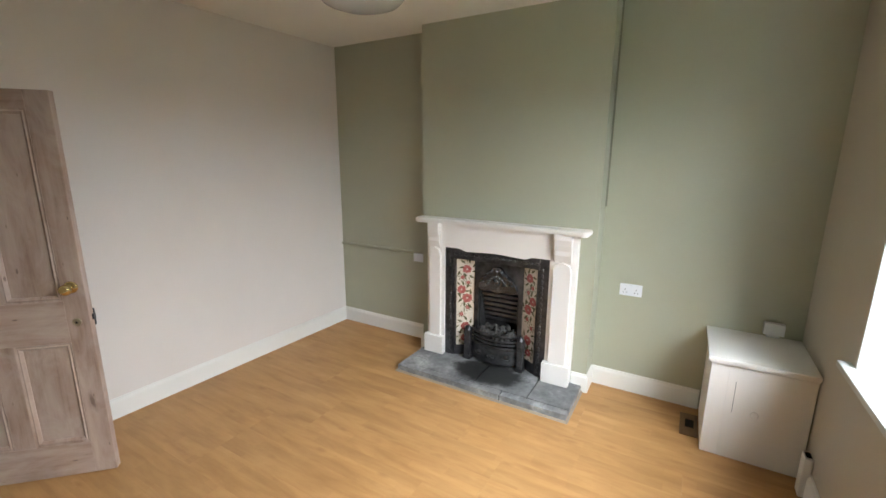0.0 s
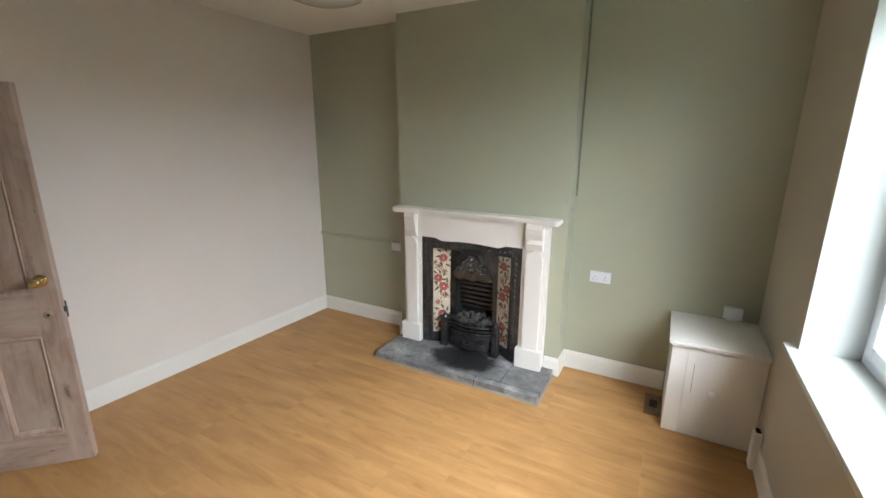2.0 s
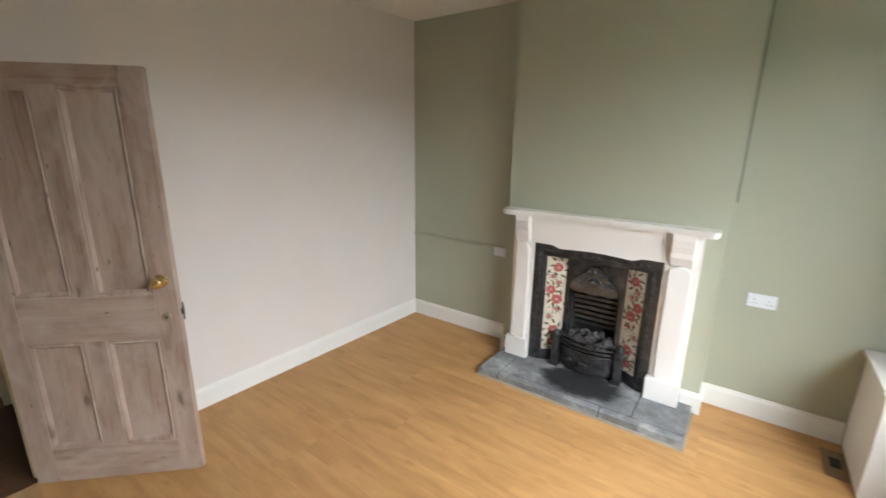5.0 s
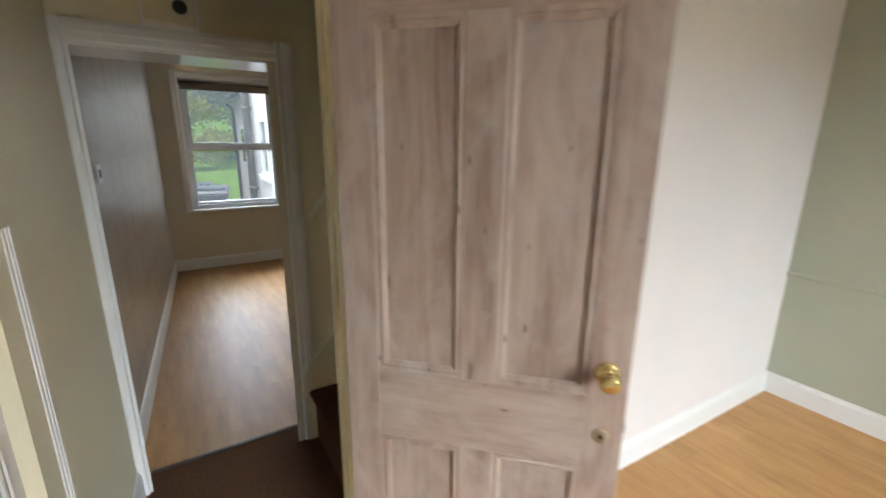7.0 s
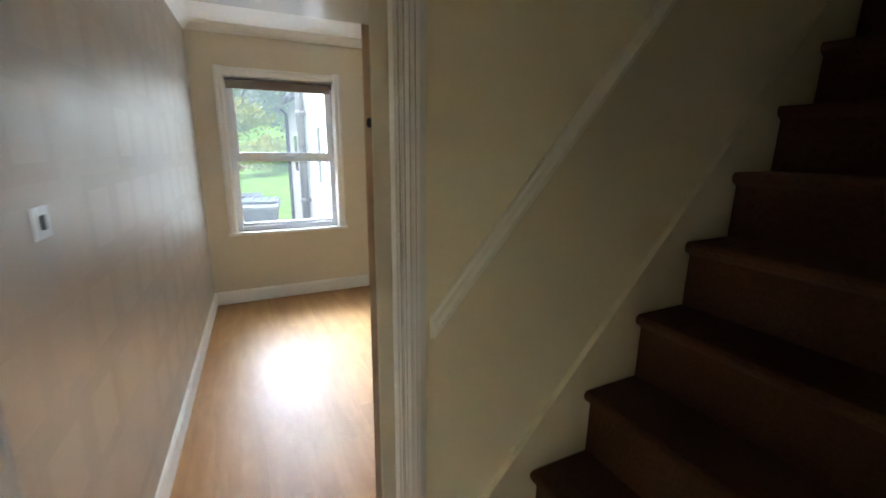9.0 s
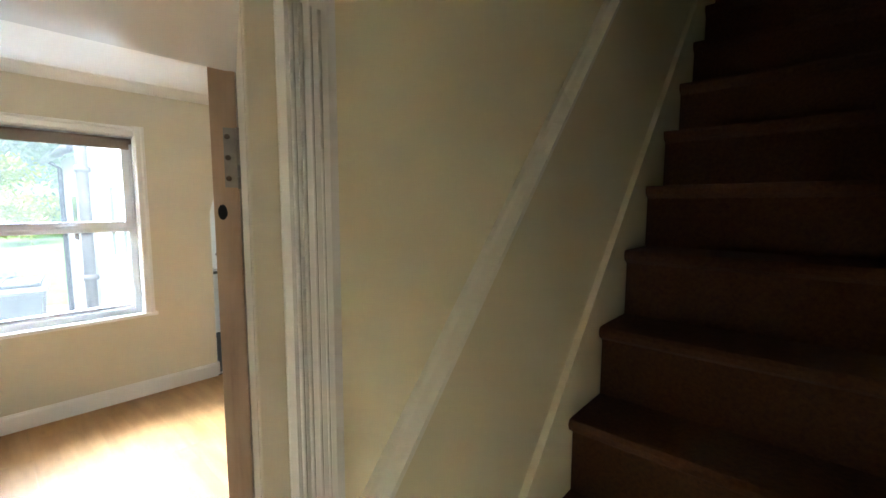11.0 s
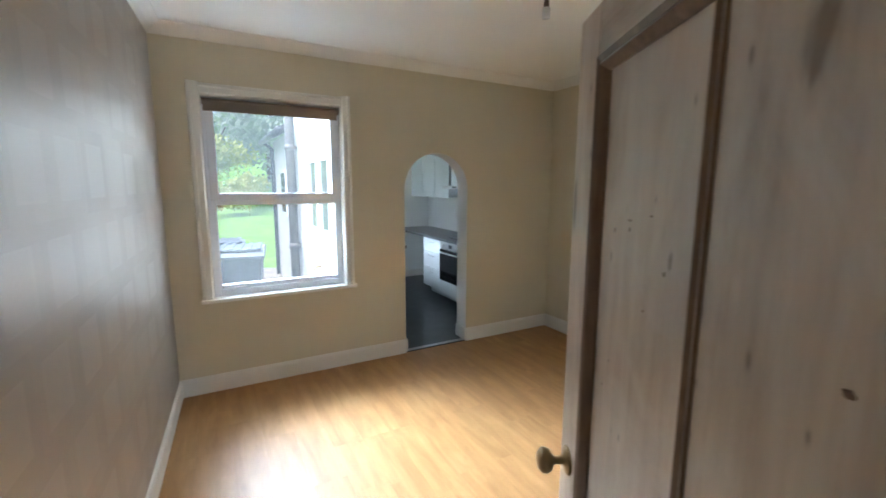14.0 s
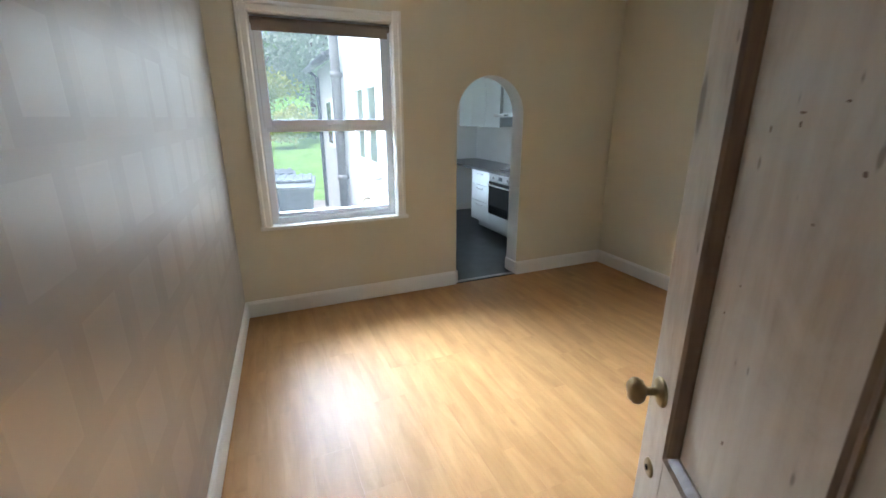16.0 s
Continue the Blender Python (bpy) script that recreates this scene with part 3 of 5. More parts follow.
def casing(name, xface, out, ya, yb, h, label, w=0.075, rails=True, foot=0.0):
    """Architrave round a door opening: two legs and a head, on the wall face at xface, standing out by sign out."""
    t = thing(name, label, "door frame", None, "structure")
    steps = ((0.0, 0.010), (0.006, 0.016), (0.028, 0.014), (0.036, 0.020), (0.062, 0.018), (w, 0.012))
    for leg, (y, s) in (("jamb_casing", (ya, -1)), ("jamb_casing", (yb, 1))):
        b = bmesh.new()
        prof = [(y, xface)] + [(y + s * o, xface + out * d) for o, d in steps] + [(y + s * w, xface)]
        prism(b, [(x, yy) for yy, x in prof], foot, h + w, "z")
        part(leg, b, WHITE, t)
    b = bmesh.new()
    prof = [(xface, h)] + [(xface + out * d, h + o) for o, d in steps] + [(xface, h + w)]
    prism(b, prof, ya, yb, "y")
    part("head_casing", b, WHITE, t)
    return t


t = casing("door_frame_front", LX(D1B) - 0.004, 1, D1A + 0.0, D1B, D1H, "white gloss architrave of the front room door")
b = bmesh.new()
LD = LX(D1B)
box(b, LB - 0.012, LD, D1B - 0.004, D1B + 0.0, 0, D1H)
box(b, LB - 0.012, LD, D1A, D1B - 0.004, D1H - 0.004, D1H)
box(b, LB, LD - 0.045, D1B - 0.016, D1B - 0.004, 0, D1H - 0.004, 0.002)
part("lining", b, HALLP, t)
t = casing("door_frame_back", S, 1, D2A, D2B + 0.036, D2H, "white reeded architrave of the back room door", 0.078)
b = bmesh.new()
prism(b, [(S, D2B), (S, D2B + 0.012), (SB, D2C + 0.012), (SB, D2C)], 0, D2H, "z")
part("jamb_lining", b, TAUPE, t, "taupe painted door lining")
b = bmesh.new()
prism(b, [(S, D2A), (S, D2A + 0.012), (SB, -0.203), (SB, -0.215)], 0, D2H, "z")
prism(b, [(S, D2A + 0.012), (S, D2B), (SB, D2C), (SB, -0.203)], D2H - 0.012, D2H, "z")
part("lining", b, GLOSSW, t)
b = bmesh.new()
for i in range(4):
    tube(b, [(S + 0.0175, D2B + 0.05 + i * 0.012, 0.02), (S + 0.0175, D2B + 0.05 + i * 0.012, D2H)], 0.003, 6)
part("reeding", b, WHITE, t)
part("jamb_face", B(S, S + 0.006, D2B, D2B + 0.036, 0.0, D2H, bevel=0.002), TAUPE, t, "taupe painted inner edge")
single("threshold_strip", B(SX - 0.055, SX - 0.035, D2A + 0.0, D2B + 0.06, 0.0, 0.008, bevel=0.003), DARKMETAL, "dark threshold strip between carpet and laminate", "threshold", "structure")
single("threshold_strip", B(F - 0.06, F - 0.02, A0 + 0.004, A1 - 0.004, 0.0, 0.010, bevel=0.004), STEEL, "pale metal threshold strip under the arch", "threshold", "structure")

# ---------------------------------------------------------------- doors


def ring_moulding(bm, x0, x1, z0, z1, y, out, w=0.022, d=0.014):
    """A mitred bead round a panel."""
    prof = [(0, 0), (0, d), (w * 0.35, d * 0.75), (w * 0.55, d), (w, d * 0.2), (w, 0)]
    corners = [(x0, z0, 1, 1), (x1, z0, -1, 1), (x1, z1, -1, -1), (x0, z1, 1, -1)]
    t = bmesh.new()
    rings = [[t.verts.new((cx + sx * o, y + out * h, cz + sz * o)) for o, h in prof] for cx, cz, sx, sz in corners]
    k = len(prof)
    for i in range(4):
        a, c = rings[i], rings[(i + 1) % 4]
        for j in range(k - 1):
            t.faces.new((a[j], a[j + 1], c[j + 1], c[j]))
    bmesh.ops.recalc_face_normals(t, faces=t.faces)
    merge(bm, t)


def panel_door(name, label, m, w, h, vmat, hmat, mould_mat, mould_face, knob_mat, heights, thick=0.042, stile=0.098, mw=0.092, hinge_stile=0.0):
    """A panelled door with its hinge at the origin, leaf along +x, front face at y = 0 and back at y = thick."""
    z1, z2, z3, z4 = heights
    d = thing(name, label, "door", m, "structure")
    e = 0.003
    hs = hinge_stile or stile
    mx0, mx1 = w / 2 - mw / 2, w / 2 + mw / 2
    for x0, x1 in ((0, hs), (w - stile, w)):
        part("stile", B(x0, x1, 0, thick, 0.008, h, bevel=e), vmat, d)
    for z0, zz in ((0.008, z1), (z2, z3), (z4, h)):
        part("rail", B(hs, w - stile, 0.0005, thick - 0.0005, z0, zz, bevel=0.001), hmat, d)
    for z0, zz in () if hinge_stile else ((z1, z2), (z3, z4)):
        part("muntin", B(mx0, mx1, 0.0008, thick - 0.0008, z0, zz, bevel=0.001), vmat, d)
    for x0, x1 in ((hs, w - stile),) if hinge_stile else ((stile, mx0), (mx1, w - stile)):
        for z0, zz in ((z1, z2), (z3, z4)):
            p = part("panel", B(x0, x1, 0.013, thick - 0.013, z0, zz), vmat, d)
            for y, out, mt in ((0.013, -1, mould_mat if mould_face else vmat), (thick - 0.013, 1, vmat if mould_face else mould_mat)):
                b = bmesh.new()
                ring_moulding(b, x0, x1, z0, zz, y, out, 0.03 if mt is MOULD else 0.028, 0.017 if mt is MOULD else 0.0125)
                part("panel_moulding", b, mt, p, "dark stained bead" if mt is MOULD else "")
    return d


def knob(parent, x, z, y, out, mat, name="knob", k=1.0):
    """A turned oval knob with its rose, standing out along y."""
    b = bmesh.new()
    m = Matrix.Translation((x, y, z)) @ Matrix.Rotation(radians(-90 if out > 0 else 90), 4, "X")
    lathe(b, [(0.0, 0.0), (0.031 * k, 0.0), (0.031 * k, 0.003), (0.025 * k, 0.007), (0.014 * k, 0.009), (0.009 * k, 0.012), (0.0085 * k, 0.028), (0.012 * k, 0.033), (0.022 * k, 0.038), (0.027 * k, 0.046), (0.026 * k, 0.056), (0.018 * k, 0.064), (0.0, 0.067)], m, 28)
    return part(name, b, mat, parent, "polished brass knob" if mat is BRASS else "dull aged brass knob")


def escutcheon(parent, x, z, y, out, mat):
    b = bmesh.new()
    m = Matrix.Translation((x, y, z)) @ Matrix.Rotation(radians(-90 if out > 0 else 90), 4, "X")
    lathe(b, [(0.006, 0.0), (0.021, 0.0), (0.021, 0.002), (0.017, 0.005), (0.012, 0.004), (0.006, 0.006)], m, 20)
    e = part("escutcheon", b, mat, parent, "round brass keyhole plate")
    b = bmesh.new()
    lathe(b, [(0.0, 0.003), (0.0065, 0.003), (0.0065, 0.0075), (0.0, 0.0078)], m, 12)
    part("keyhole", b, SOOT, e)


# front room door, standing open past square
h1 = Vector((-2.69, 0.515, 0))
f1 = Vector((-2.147, 1.06, 0))
a1 = math.degrees(math.atan2(f1.y - h1.y, f1.x - h1.x))
W1 = (f1 - h1).length
door1 = panel_door("door_front_room", "limed pinkish pine four-panel door standing open", pose(h1.x, h1.y, 0, 0, 0, a1), W1, 1.985, PINE1, PINE1H, PINE1, False, BRASS, (0.195, 0.765, 0.985, 1.905))
knob(door1, W1 - 0.055, 1.055, 0.0, -1, BRASS)
knob(door1, W1 - 0.055, 1.055, 0.042, 1, BRASS)
escutcheon(door1, W1 - 0.055, 0.872, 0.0, -1, WORNBRASS)
b = B(W1 - 0.07, W1 + 0.002, 0.042, 0.056, 0.835, 0.925, bevel=0.004)
box(b, W1 - 0.002, W1 + 0.008, 0.024, 0.046, 0.872, 0.902, bevel=0.003)
part("rim_lock", b, BLACKP, door1, "black iron rim lock")
for z in (0.25, 1.72):
    b = bmesh.new()
    tube(b, [(-0.004, 0.048, z - 0.05), (-0.004, 0.048, z + 0.05)], 0.006)
    box(b, 0.0, 0.028, 0.0425, 0.0445, z - 0.048, z + 0.048)
    part("hinge", b, DARKMETAL, door1)

# back room door, opened into the room
h2 = Vector((-3.985, 0.656, 0))
f2 = Vector((-4.640, 1.015, 0))
a2 = math.degrees(math.atan2(f2.y - h2.y, f2.x - h2.x))
W2 = (f2 - h2).length
door2 = panel_door("door_back_room", "white-washed pine panelled door with dark beads standing open", pose(h2.x, h2.y, 0, 0, 0, a2), W2, 1.975, PINE2, PINE2H, MOULD, False, OLDBRASS, (0.19, 0.76, 0.95, 1.882), stile=0.108, hinge_stile=0.288)
knob(door2, W2 - 0.05, 1.065, 0.042, 1, OLDBRASS)
escutcheon(door2, W2 - 0.055, 0.878, 0.042, 1, OLDBRASS)
rn = random.Random(17)
for u, z, w, h in ((0.50, 1.606, 0.012, 0.003), (0.50, 1.592, 0.004, 0.006), (0.555, 1.585, 0.004, 0.008), (0.435, 1.617, 0.006, 0.003), (0.545, 1.36, 0.003, 0.003), (0.57, 1.305, 0.003, 0.004), (0.505, 1.11, 0.005, 0.007), (0.39, 1.545, 0.006, 0.006), (0.12, 1.52, 0.010, 0.006), (0.60, 1.42, 0.003, 0.003), (0.44, 1.48, 0.006, 0.003)):
    w, h = w * 0.55, h * 0.6
    b = bmesh.new()
    face = 0.0295 if 0.288 < u < W2 - 0.108 else 0.0425
    prism(b, [(u + w * math.cos(math.pi * k / 5) * rn.uniform(0.7, 1.2), z + h * math.sin(math.pi * k / 5) * rn.uniform(0.7, 1.2)) for k in range(10)], face - 0.001, face, "y")
    part("nail_hole", b, MOULD, door2, "small dark nail hole")
part("hinge_edge", B(-0.003, 0.0, 0.001, 0.041, 0.008, 1.975), EDGEW, door2, "bare brown hinge edge")
for z in (1.807, 0.3):
    b = bmesh.new()
    for k in range(5):
        z0 = z - 0.052 + k * 0.0208
        tube(b, [(-0.005, -0.003, z0), (-0.005, -0.003, z0 + 0.0196)], 0.0055, 10)
    box(b, -0.0045, -0.003, 0.0, 0.022, z - 0.05, z + 0.05)
    hg = part("hinge", b, WORNSTEEL, door2, "worn steel butt hinge")
    for dz in (-0.035, 0.0, 0.035):
        b = bmesh.new()
        lathe(b, [(0.0, 0.0), (0.0045, 0.0), (0.0045, 0.0006), (0.0, 0.001)], Matrix.Translation((-0.0045, 0.016, z + dz)) @ Matrix.Rotation(radians(-90), 4, "Y"), 10)
        part("screw", b, DARKMETAL, hg)
b = bmesh.new()
lathe(b, [(0.0, 0.0), (0.0095, 0.0), (0.0085, 0.0008), (0.0, 0.0008)], Matrix.Translation((-0.003, 0.028, 1.715)) @ Matrix.Rotation(radians(-90), 4, "Y") @ Matrix.Diagonal((1.4, 0.8, 1, 1)), 12)
part("bored_hole", b, SOOT, door2, "dark old bored hole")

# ---------------------------------------------------------------- stairs
stair = thing("staircase", "steep enclosed staircase with rust brown carpet", "staircase", None, "structure")
RISE, RUN, Y0, Z0 = 0.214, 0.187, 0.640, 0.302
NST = 13
for i in range(NST):
    z, y = Z0 + i * RISE, Y0 + i * RUN
    zb = 0.0 if i == 0 else z - RISE - 0.02
    b = bmesh.new()
    nose = [(y + 0.012, zb), (y + 0.012, z - 0.045), (y - 0.012, z - 0.03), (y - 0.017, z - 0.014), (y - 0.01, z - 0.002), (y + 0.006, z), (y + RUN + 0.03, z), (y + RUN + 0.03, zb)]
    prism(b, nose, S + 0.022, LB - 0.014, "x")
    part("carpeted_step", b, CARPET, stair)
# wall string: a raking painted board
b = bmesh.new()
n = NST
str_top = [(Y0 - 0.03, Z0 + 0.11), (Y0 + n * RUN, Z0 + 0.11 + (n * RUN + 0.03) * RISE / RUN)]
prism(b, [(Y0 - 0.03, 0.0), str_top[0], str_top[1], (Y0 + n * RUN, 0.0)], S, S + 0.02, "x")
part("string", b, HALLP, stair, "magnolia painted wall string")
# rail moulding on the wall
b = bmesh.new()
s0, s1 = (0.682, 1.238), (2.4, 1.238 + (2.4 - 0.682) * 1.18)
ends = []
for y, z in (s0, s1):
    prof = [(-0.030, 0), (-0.030, 0.012), (-0.022, 0.016), (-0.018, 0.032), (-0.006, 0.042), (0.010, 0.042), (0.018, 0.032), (0.020, 0.018), (0.028, 0.012), (0.028, 0)]
    ends.append([b.verts.new((S + o, y, z + dz)) for dz, o in prof])
for k in range(9):
    b.faces.new((ends[0][k], ends[0][k + 1], ends[1][k + 1], ends[1][k]))
b.faces.new(ends[0])
b.faces.new(ends[1][::-1])
bmesh.ops.recalc_face_normals(b, faces=b.faces)
# Rail paint is paler than the wall's: the light it catches is painted in.
single("raking_dado_rail", b, paint("light_caught_magnolia_gloss", (0.88, 0.85, 0.74), 0.3, 0.03), "magnolia painted dado rail sloping up the stairs", "dado rail", "structure")

# ---------------------------------------------------------------- fireplace
fire = thing("fireplace", "white timber surround with black cast iron tiled insert", "fireplace", pose(0, 0, 0))
X0, X1 = -1.43, -0.18
YB = 3.2


def shelf_outline():
    pts = []
    xa, xb = -1.515, -0.13
    pts += [(xa, YB), (xa, 3.11)]
    for i in range(7):
        a = radians(180 + 90 * i / 6)
        pts.append((xa + 0.035 + 0.035 * math.cos(a), 3.10 + 0.035 * math.sin(a)))
    for i in range(1, 24):
        u = i / 24
        x = xa + 0.035 + (xb - xa - 0.07) * u
        e = abs(u - 0.5) * 2
        y = 3.065 + 0.028 * (0.5 - 0.5 * math.cos(math.pi * min(1, (1 - e) * 2.6)))
        pts.append((x, y))
    for i in range(7):
        a = radians(270 + 90 * i / 6)
        pts.append((xb - 0.035 + 0.035 * math.cos(a), 3.10 + 0.035 * math.sin(a)))
    pts += [(xb, YB)]
    return pts


b = bmesh.new()
so = shelf_outline()
cx = -0.81
for z0, z1, k in ((1.176, 1.186, 0.988), (1.186, 1.206, 1.0), (1.206, 1.213, 0.992)):
    prism(b, [(cx + (x - cx) * k, YB - (YB - y) * (k if k == 1 else k - 0.03)) for x, y in so], z0, z1, "z")
part("mantel_shelf", b, SURROUND, fire, "white mantel shelf with a serpentine front")
b = bmesh.new()
ln = []
for i in range(33):
    u = i / 32
    x = -1.262 + (0.875) * u
    e = abs(u - 0.5) * 2
    z = 0.980 if e > 0.66 else 0.960 + 0.012 * max(0.0, 1 - (e / 0.6) ** 2) ** 2 + 0.02 * max(0.0, (e - 0.54) / 0.12) ** 2
    ln.append((x, z))
prism(b, ln + [(-0.387, 1.176), (-1.262, 1.176)], 3.135, YB, "y")
part("frieze", b, SURROUND, fire, "white frieze with a scalloped lower edge")
for xa, xb in ((-1.43, -1.262), (-0.395, -0.205)):
    j = part("jamb", B(xa, xb, 3.135, YB, 0.05, 1.176, bevel=0.003), SURROUND, fire)
    mid = (xa + xb) / 2
    part("plinth_block", B(xa - 0.008, xb + 0.004, 3.09, 3.136, 0.05, 0.205, bevel=0.004), SURROUND, j)
    b = B(xa + 0.03, xb - 0.03, 3.112, 3.136, 0.205, 0.93, bevel=0.008)
    prism(b, [(xa + 0.03, 0.90), (xb - 0.03, 0.90), (xb - 0.045, 0.955), (mid, 0.975), (xa + 0.045, 0.955)], 3.108, 3.136, "y")
    part("pilaster", b, SURROUND, j)
    b = bmesh.new()
    prof = [(3.136, 1.176), (3.085, 1.176), (3.08, 1.14), (3.085, 1.10), (3.10, 1.06), (3.098, 1.03), (3.106, 1.01), (3.118, 0.98), (3.136, 0.975)]
    prism(b, prof, xa + 0.035, xb - 0.035, "x")
    part("corbel", b, SURROUND, j)

# hearth of slate slabs
hearth = thing("hearth", "grey slate hearth with soot stain", "hearth", pose(0, 0, 0))
part("bed", B(-1.474, -0.124, 2.765, 3.2, 0.0, 0.04), SOOT, hearth)
for x0, x1, y0, y1 in ((-1.478, -1.326, 2.755, 2.95), (-1.478, -1.326, 2.958, 3.198), (-1.318, -0.835, 2.825, 3.198), (-0.827, -0.42, 2.825, 3.198), (-0.412, -0.121, 2.825, 3.198), (-1.318, -0.60, 2.757, 2.817), (-0.592, -0.121, 2.757, 2.817)):
    part("slab", B(x0, x1, y0, y1, 0.006, 0.05, bevel=0.004), HEARTH, hearth)
b = bmesh.new()
sweep(b, [(0, 0), (0.012, 0), (0.004, 0.012), (0, 0.014)], [(-0.118, 3.2), (-0.118, 2.748), (-1.48, 2.748), (-1.48, 3.2)])
single("hearth_edging", b, paint("worn_brown_bead", (0.27, 0.22, 0.17), 0.6, 0.25), "thin timber bead round the hearth", "trim", "structure")

# iron insert
ins = part("iron_frame", bmesh.new(), IRON, fire, "black cast iron frame with floral relief")
b = bmesh.new()
IX0, IX1, IZ = -1.258, -0.392, 1.0
box(b, IX0, IX0 + 0.075, 3.142, 3.20, 0.05, IZ, bevel=0.005)
box(b, IX1 - 0.075, IX1, 3.142, 3.20, 0.05, IZ, bevel=0.005)
box(b, IX0 + 0.075, IX1 - 0.075, 3.142, 3.198, 0.895, IZ, bevel=0.004)
b.to_mesh(ins.data)
b.free()
b = bmesh.new()
lathe(b, [(0.0, 0.010), (0.008, 0.008), (0.013, 0.003), (0.014, 0.0)], None, 8)
rel = bpy.data.meshes.new("rosette")
b.to_mesh(rel)
b.free()
rel.materials.append(IRON)


def rosette(x, z, sx, sz):
    o = new("rosette", rel)
    o.parent = ins
    o.matrix_basis = Matrix.Translation((x, 3.143, z)) @ Matrix.Rotation(radians(90), 4, "X") @ Matrix.Diagonal((sx, sz, 1, 1))


for k in range(19):
    for xs in (IX0 + 0.052, IX1 - 0.052):
        rosette(xs, 0.10 + k * 0.044, 0.85, 1.35)
for k in range(16):
    rosette(IX0 + 0.10 + k * 0.0445, 0.935, 1.35, 0.85)

TILE = mottled("ivory_glazed_tile", (0.55, 0.49, 0.40), (0.66, 0.60, 0.51), 12, 0.14, 0.03)
TILE.node_tree.nodes["Principled BSDF"].inputs["Coat Weight"].default_value = 0.4
ROSE = mottled("painted_rose_red", (0.22, 0.035, 0.035), (0.48, 0.17, 0.15), 70, 0.2, 0.0)
ROSEL = mottled("painted_leaf_green", (0.06, 0.06, 0.03), (0.17, 0.16, 0.09), 50, 0.2, 0.0)


def rose_print(bmr, bml, ox, oz, s, rot, rnd):
    """Petals and leaves of a printed rose, in the plane of the tile."""
    for k in range(7):
        a = rot + k * 2 * math.pi / 7
        r = s * (0.55 if k % 2 else 0.62)
        pts = []
        for i in range(10):
            t = 2 * math.pi * i / 10
            pts.append((ox + r * math.cos(a) + s * 0.46 * math.cos(t) * rnd.uniform(0.85, 1.1), oz + r * math.sin(a) + s * 0.42 * math.sin(t) * rnd.uniform(0.85, 1.1)))
        prism(bmr, pts, -0.0006 - 0.00008 * k, 0.0, "y")
    for k in range(8):
        a = rot + 0.4 + k * 0.79
        d = s * rnd.uniform(1.3, 2.2)
        px, pz = ox + d * math.cos(a), oz + d * math.sin(a)
        u, v = math.cos(a + 0.5), math.sin(a + 0.5)
        ll, ww = s * 0.75, s * 0.26
        pts = [(px - u * ll, pz - v * ll), (px - u * ll * 0.2 - v * ww, pz - v * ll * 0.2 + u * ww), (px + u * ll, pz + v * ll), (px - u * ll * 0.2 + v * ww, pz - v * ll * 0.2 - u * ww)]
        prism(bml, pts, -0.0005 - 0.00006 * k, 0.0, "y")
    for k in range(3):
        a = rot + 1.2 + k * 1.9
        prism(bml, [(ox + s * 0.8 * math.cos(a), oz + s * 0.8 * math.sin(a)), (ox + s * 2.2 * math.cos(a + 0.25), oz + s * 2.2 * math.sin(a + 0.25)), (ox + s * 2.2 * math.cos(a + 0.3), oz + s * 2.2 * math.sin(a + 0.3))], -0.0004, 0.0, "y")


rnd = random.Random(5)
for side, (xo, ang) in enumerate(((IX0 + 0.078, 31), (IX1 - 0.078, 180 - 31))):
    # panel leans back towards the grate; its local x runs inwards
    m = pose(xo, 3.150, 0.05, 0, 0, ang)
    s = 1 if side == 0 else -1
    wid = 0.20
    b = bmesh.new()
    for zz0, zz1 in ((0.0, 0.085), (0.835, 0.86)):
        box(b, 0, wid, min(0.0, s * 0.02), max(0.0, s * 0.02), zz0, zz1, bevel=0.002)
    for xx0, xx1 in ((0, 0.02), (wid - 0.022, wid)):
        box(b, xx0, xx1, min(0.0, s * 0.02), max(0.0, s * 0.02), 0.085, 0.835, bevel=0.002)
    sp = part("tile_panel", b, IRON, fire, "splayed iron panel of rose tiles")
    sp.matrix_basis = m
    for k in range(5):
        z0 = 0.085 + k * 0.15
        tl = part("tile", B(0.021, wid - 0.023, min(s * 0.005, s * 0.018), max(s * 0.005, s * 0.018), z0 + 0.0008, z0 + 0.1492, bevel=0.0015), TILE, sp)
    prints, leaves = [], bmesh.new()
    for ox, oz, sz, ro in ((0.09, 0.15, 0.026, 0.3), (0.10, 0.25, 0.033, 1.2), (0.065, 0.36, 0.014, 2.0), (0.115, 0.42, 0.014, 0.2), (0.11, 0.50, 0.034, 0.7), (0.062, 0.575, 0.03, 1.7), (0.115, 0.635, 0.013, 0.9), (0.105, 0.75, 0.03, 0.1), (0.07, 0.68, 0.014, 2.4)):
        br_ = bmesh.new()
        rose_print(br_, leaves, ox, oz, sz * 1.22, ro, rnd)
        prints.append((br_, "rose_print", ROSE))
    prints.append((leaves, "leaf_print", ROSEL))
    for bb, nm, mt in prints:
        for v in bb.verts:
            v.co.x = min(max(v.co.x, 0.024), wid - 0.026)
            v.co.z = max(v.co.z, 0.09)
        bmesh.ops.transform(bb, matrix=Matrix.Translation((0, s * 0.005, 0)) @ Matrix.Diagonal((1, s, 1, 1)), verts=bb.verts)
        bmesh.ops.recalc_face_normals(bb, faces=bb.faces)
        o = part(nm, bb, mt, sp)
        if nm == "leaf_print":
            tagged(o, kind="stuff")

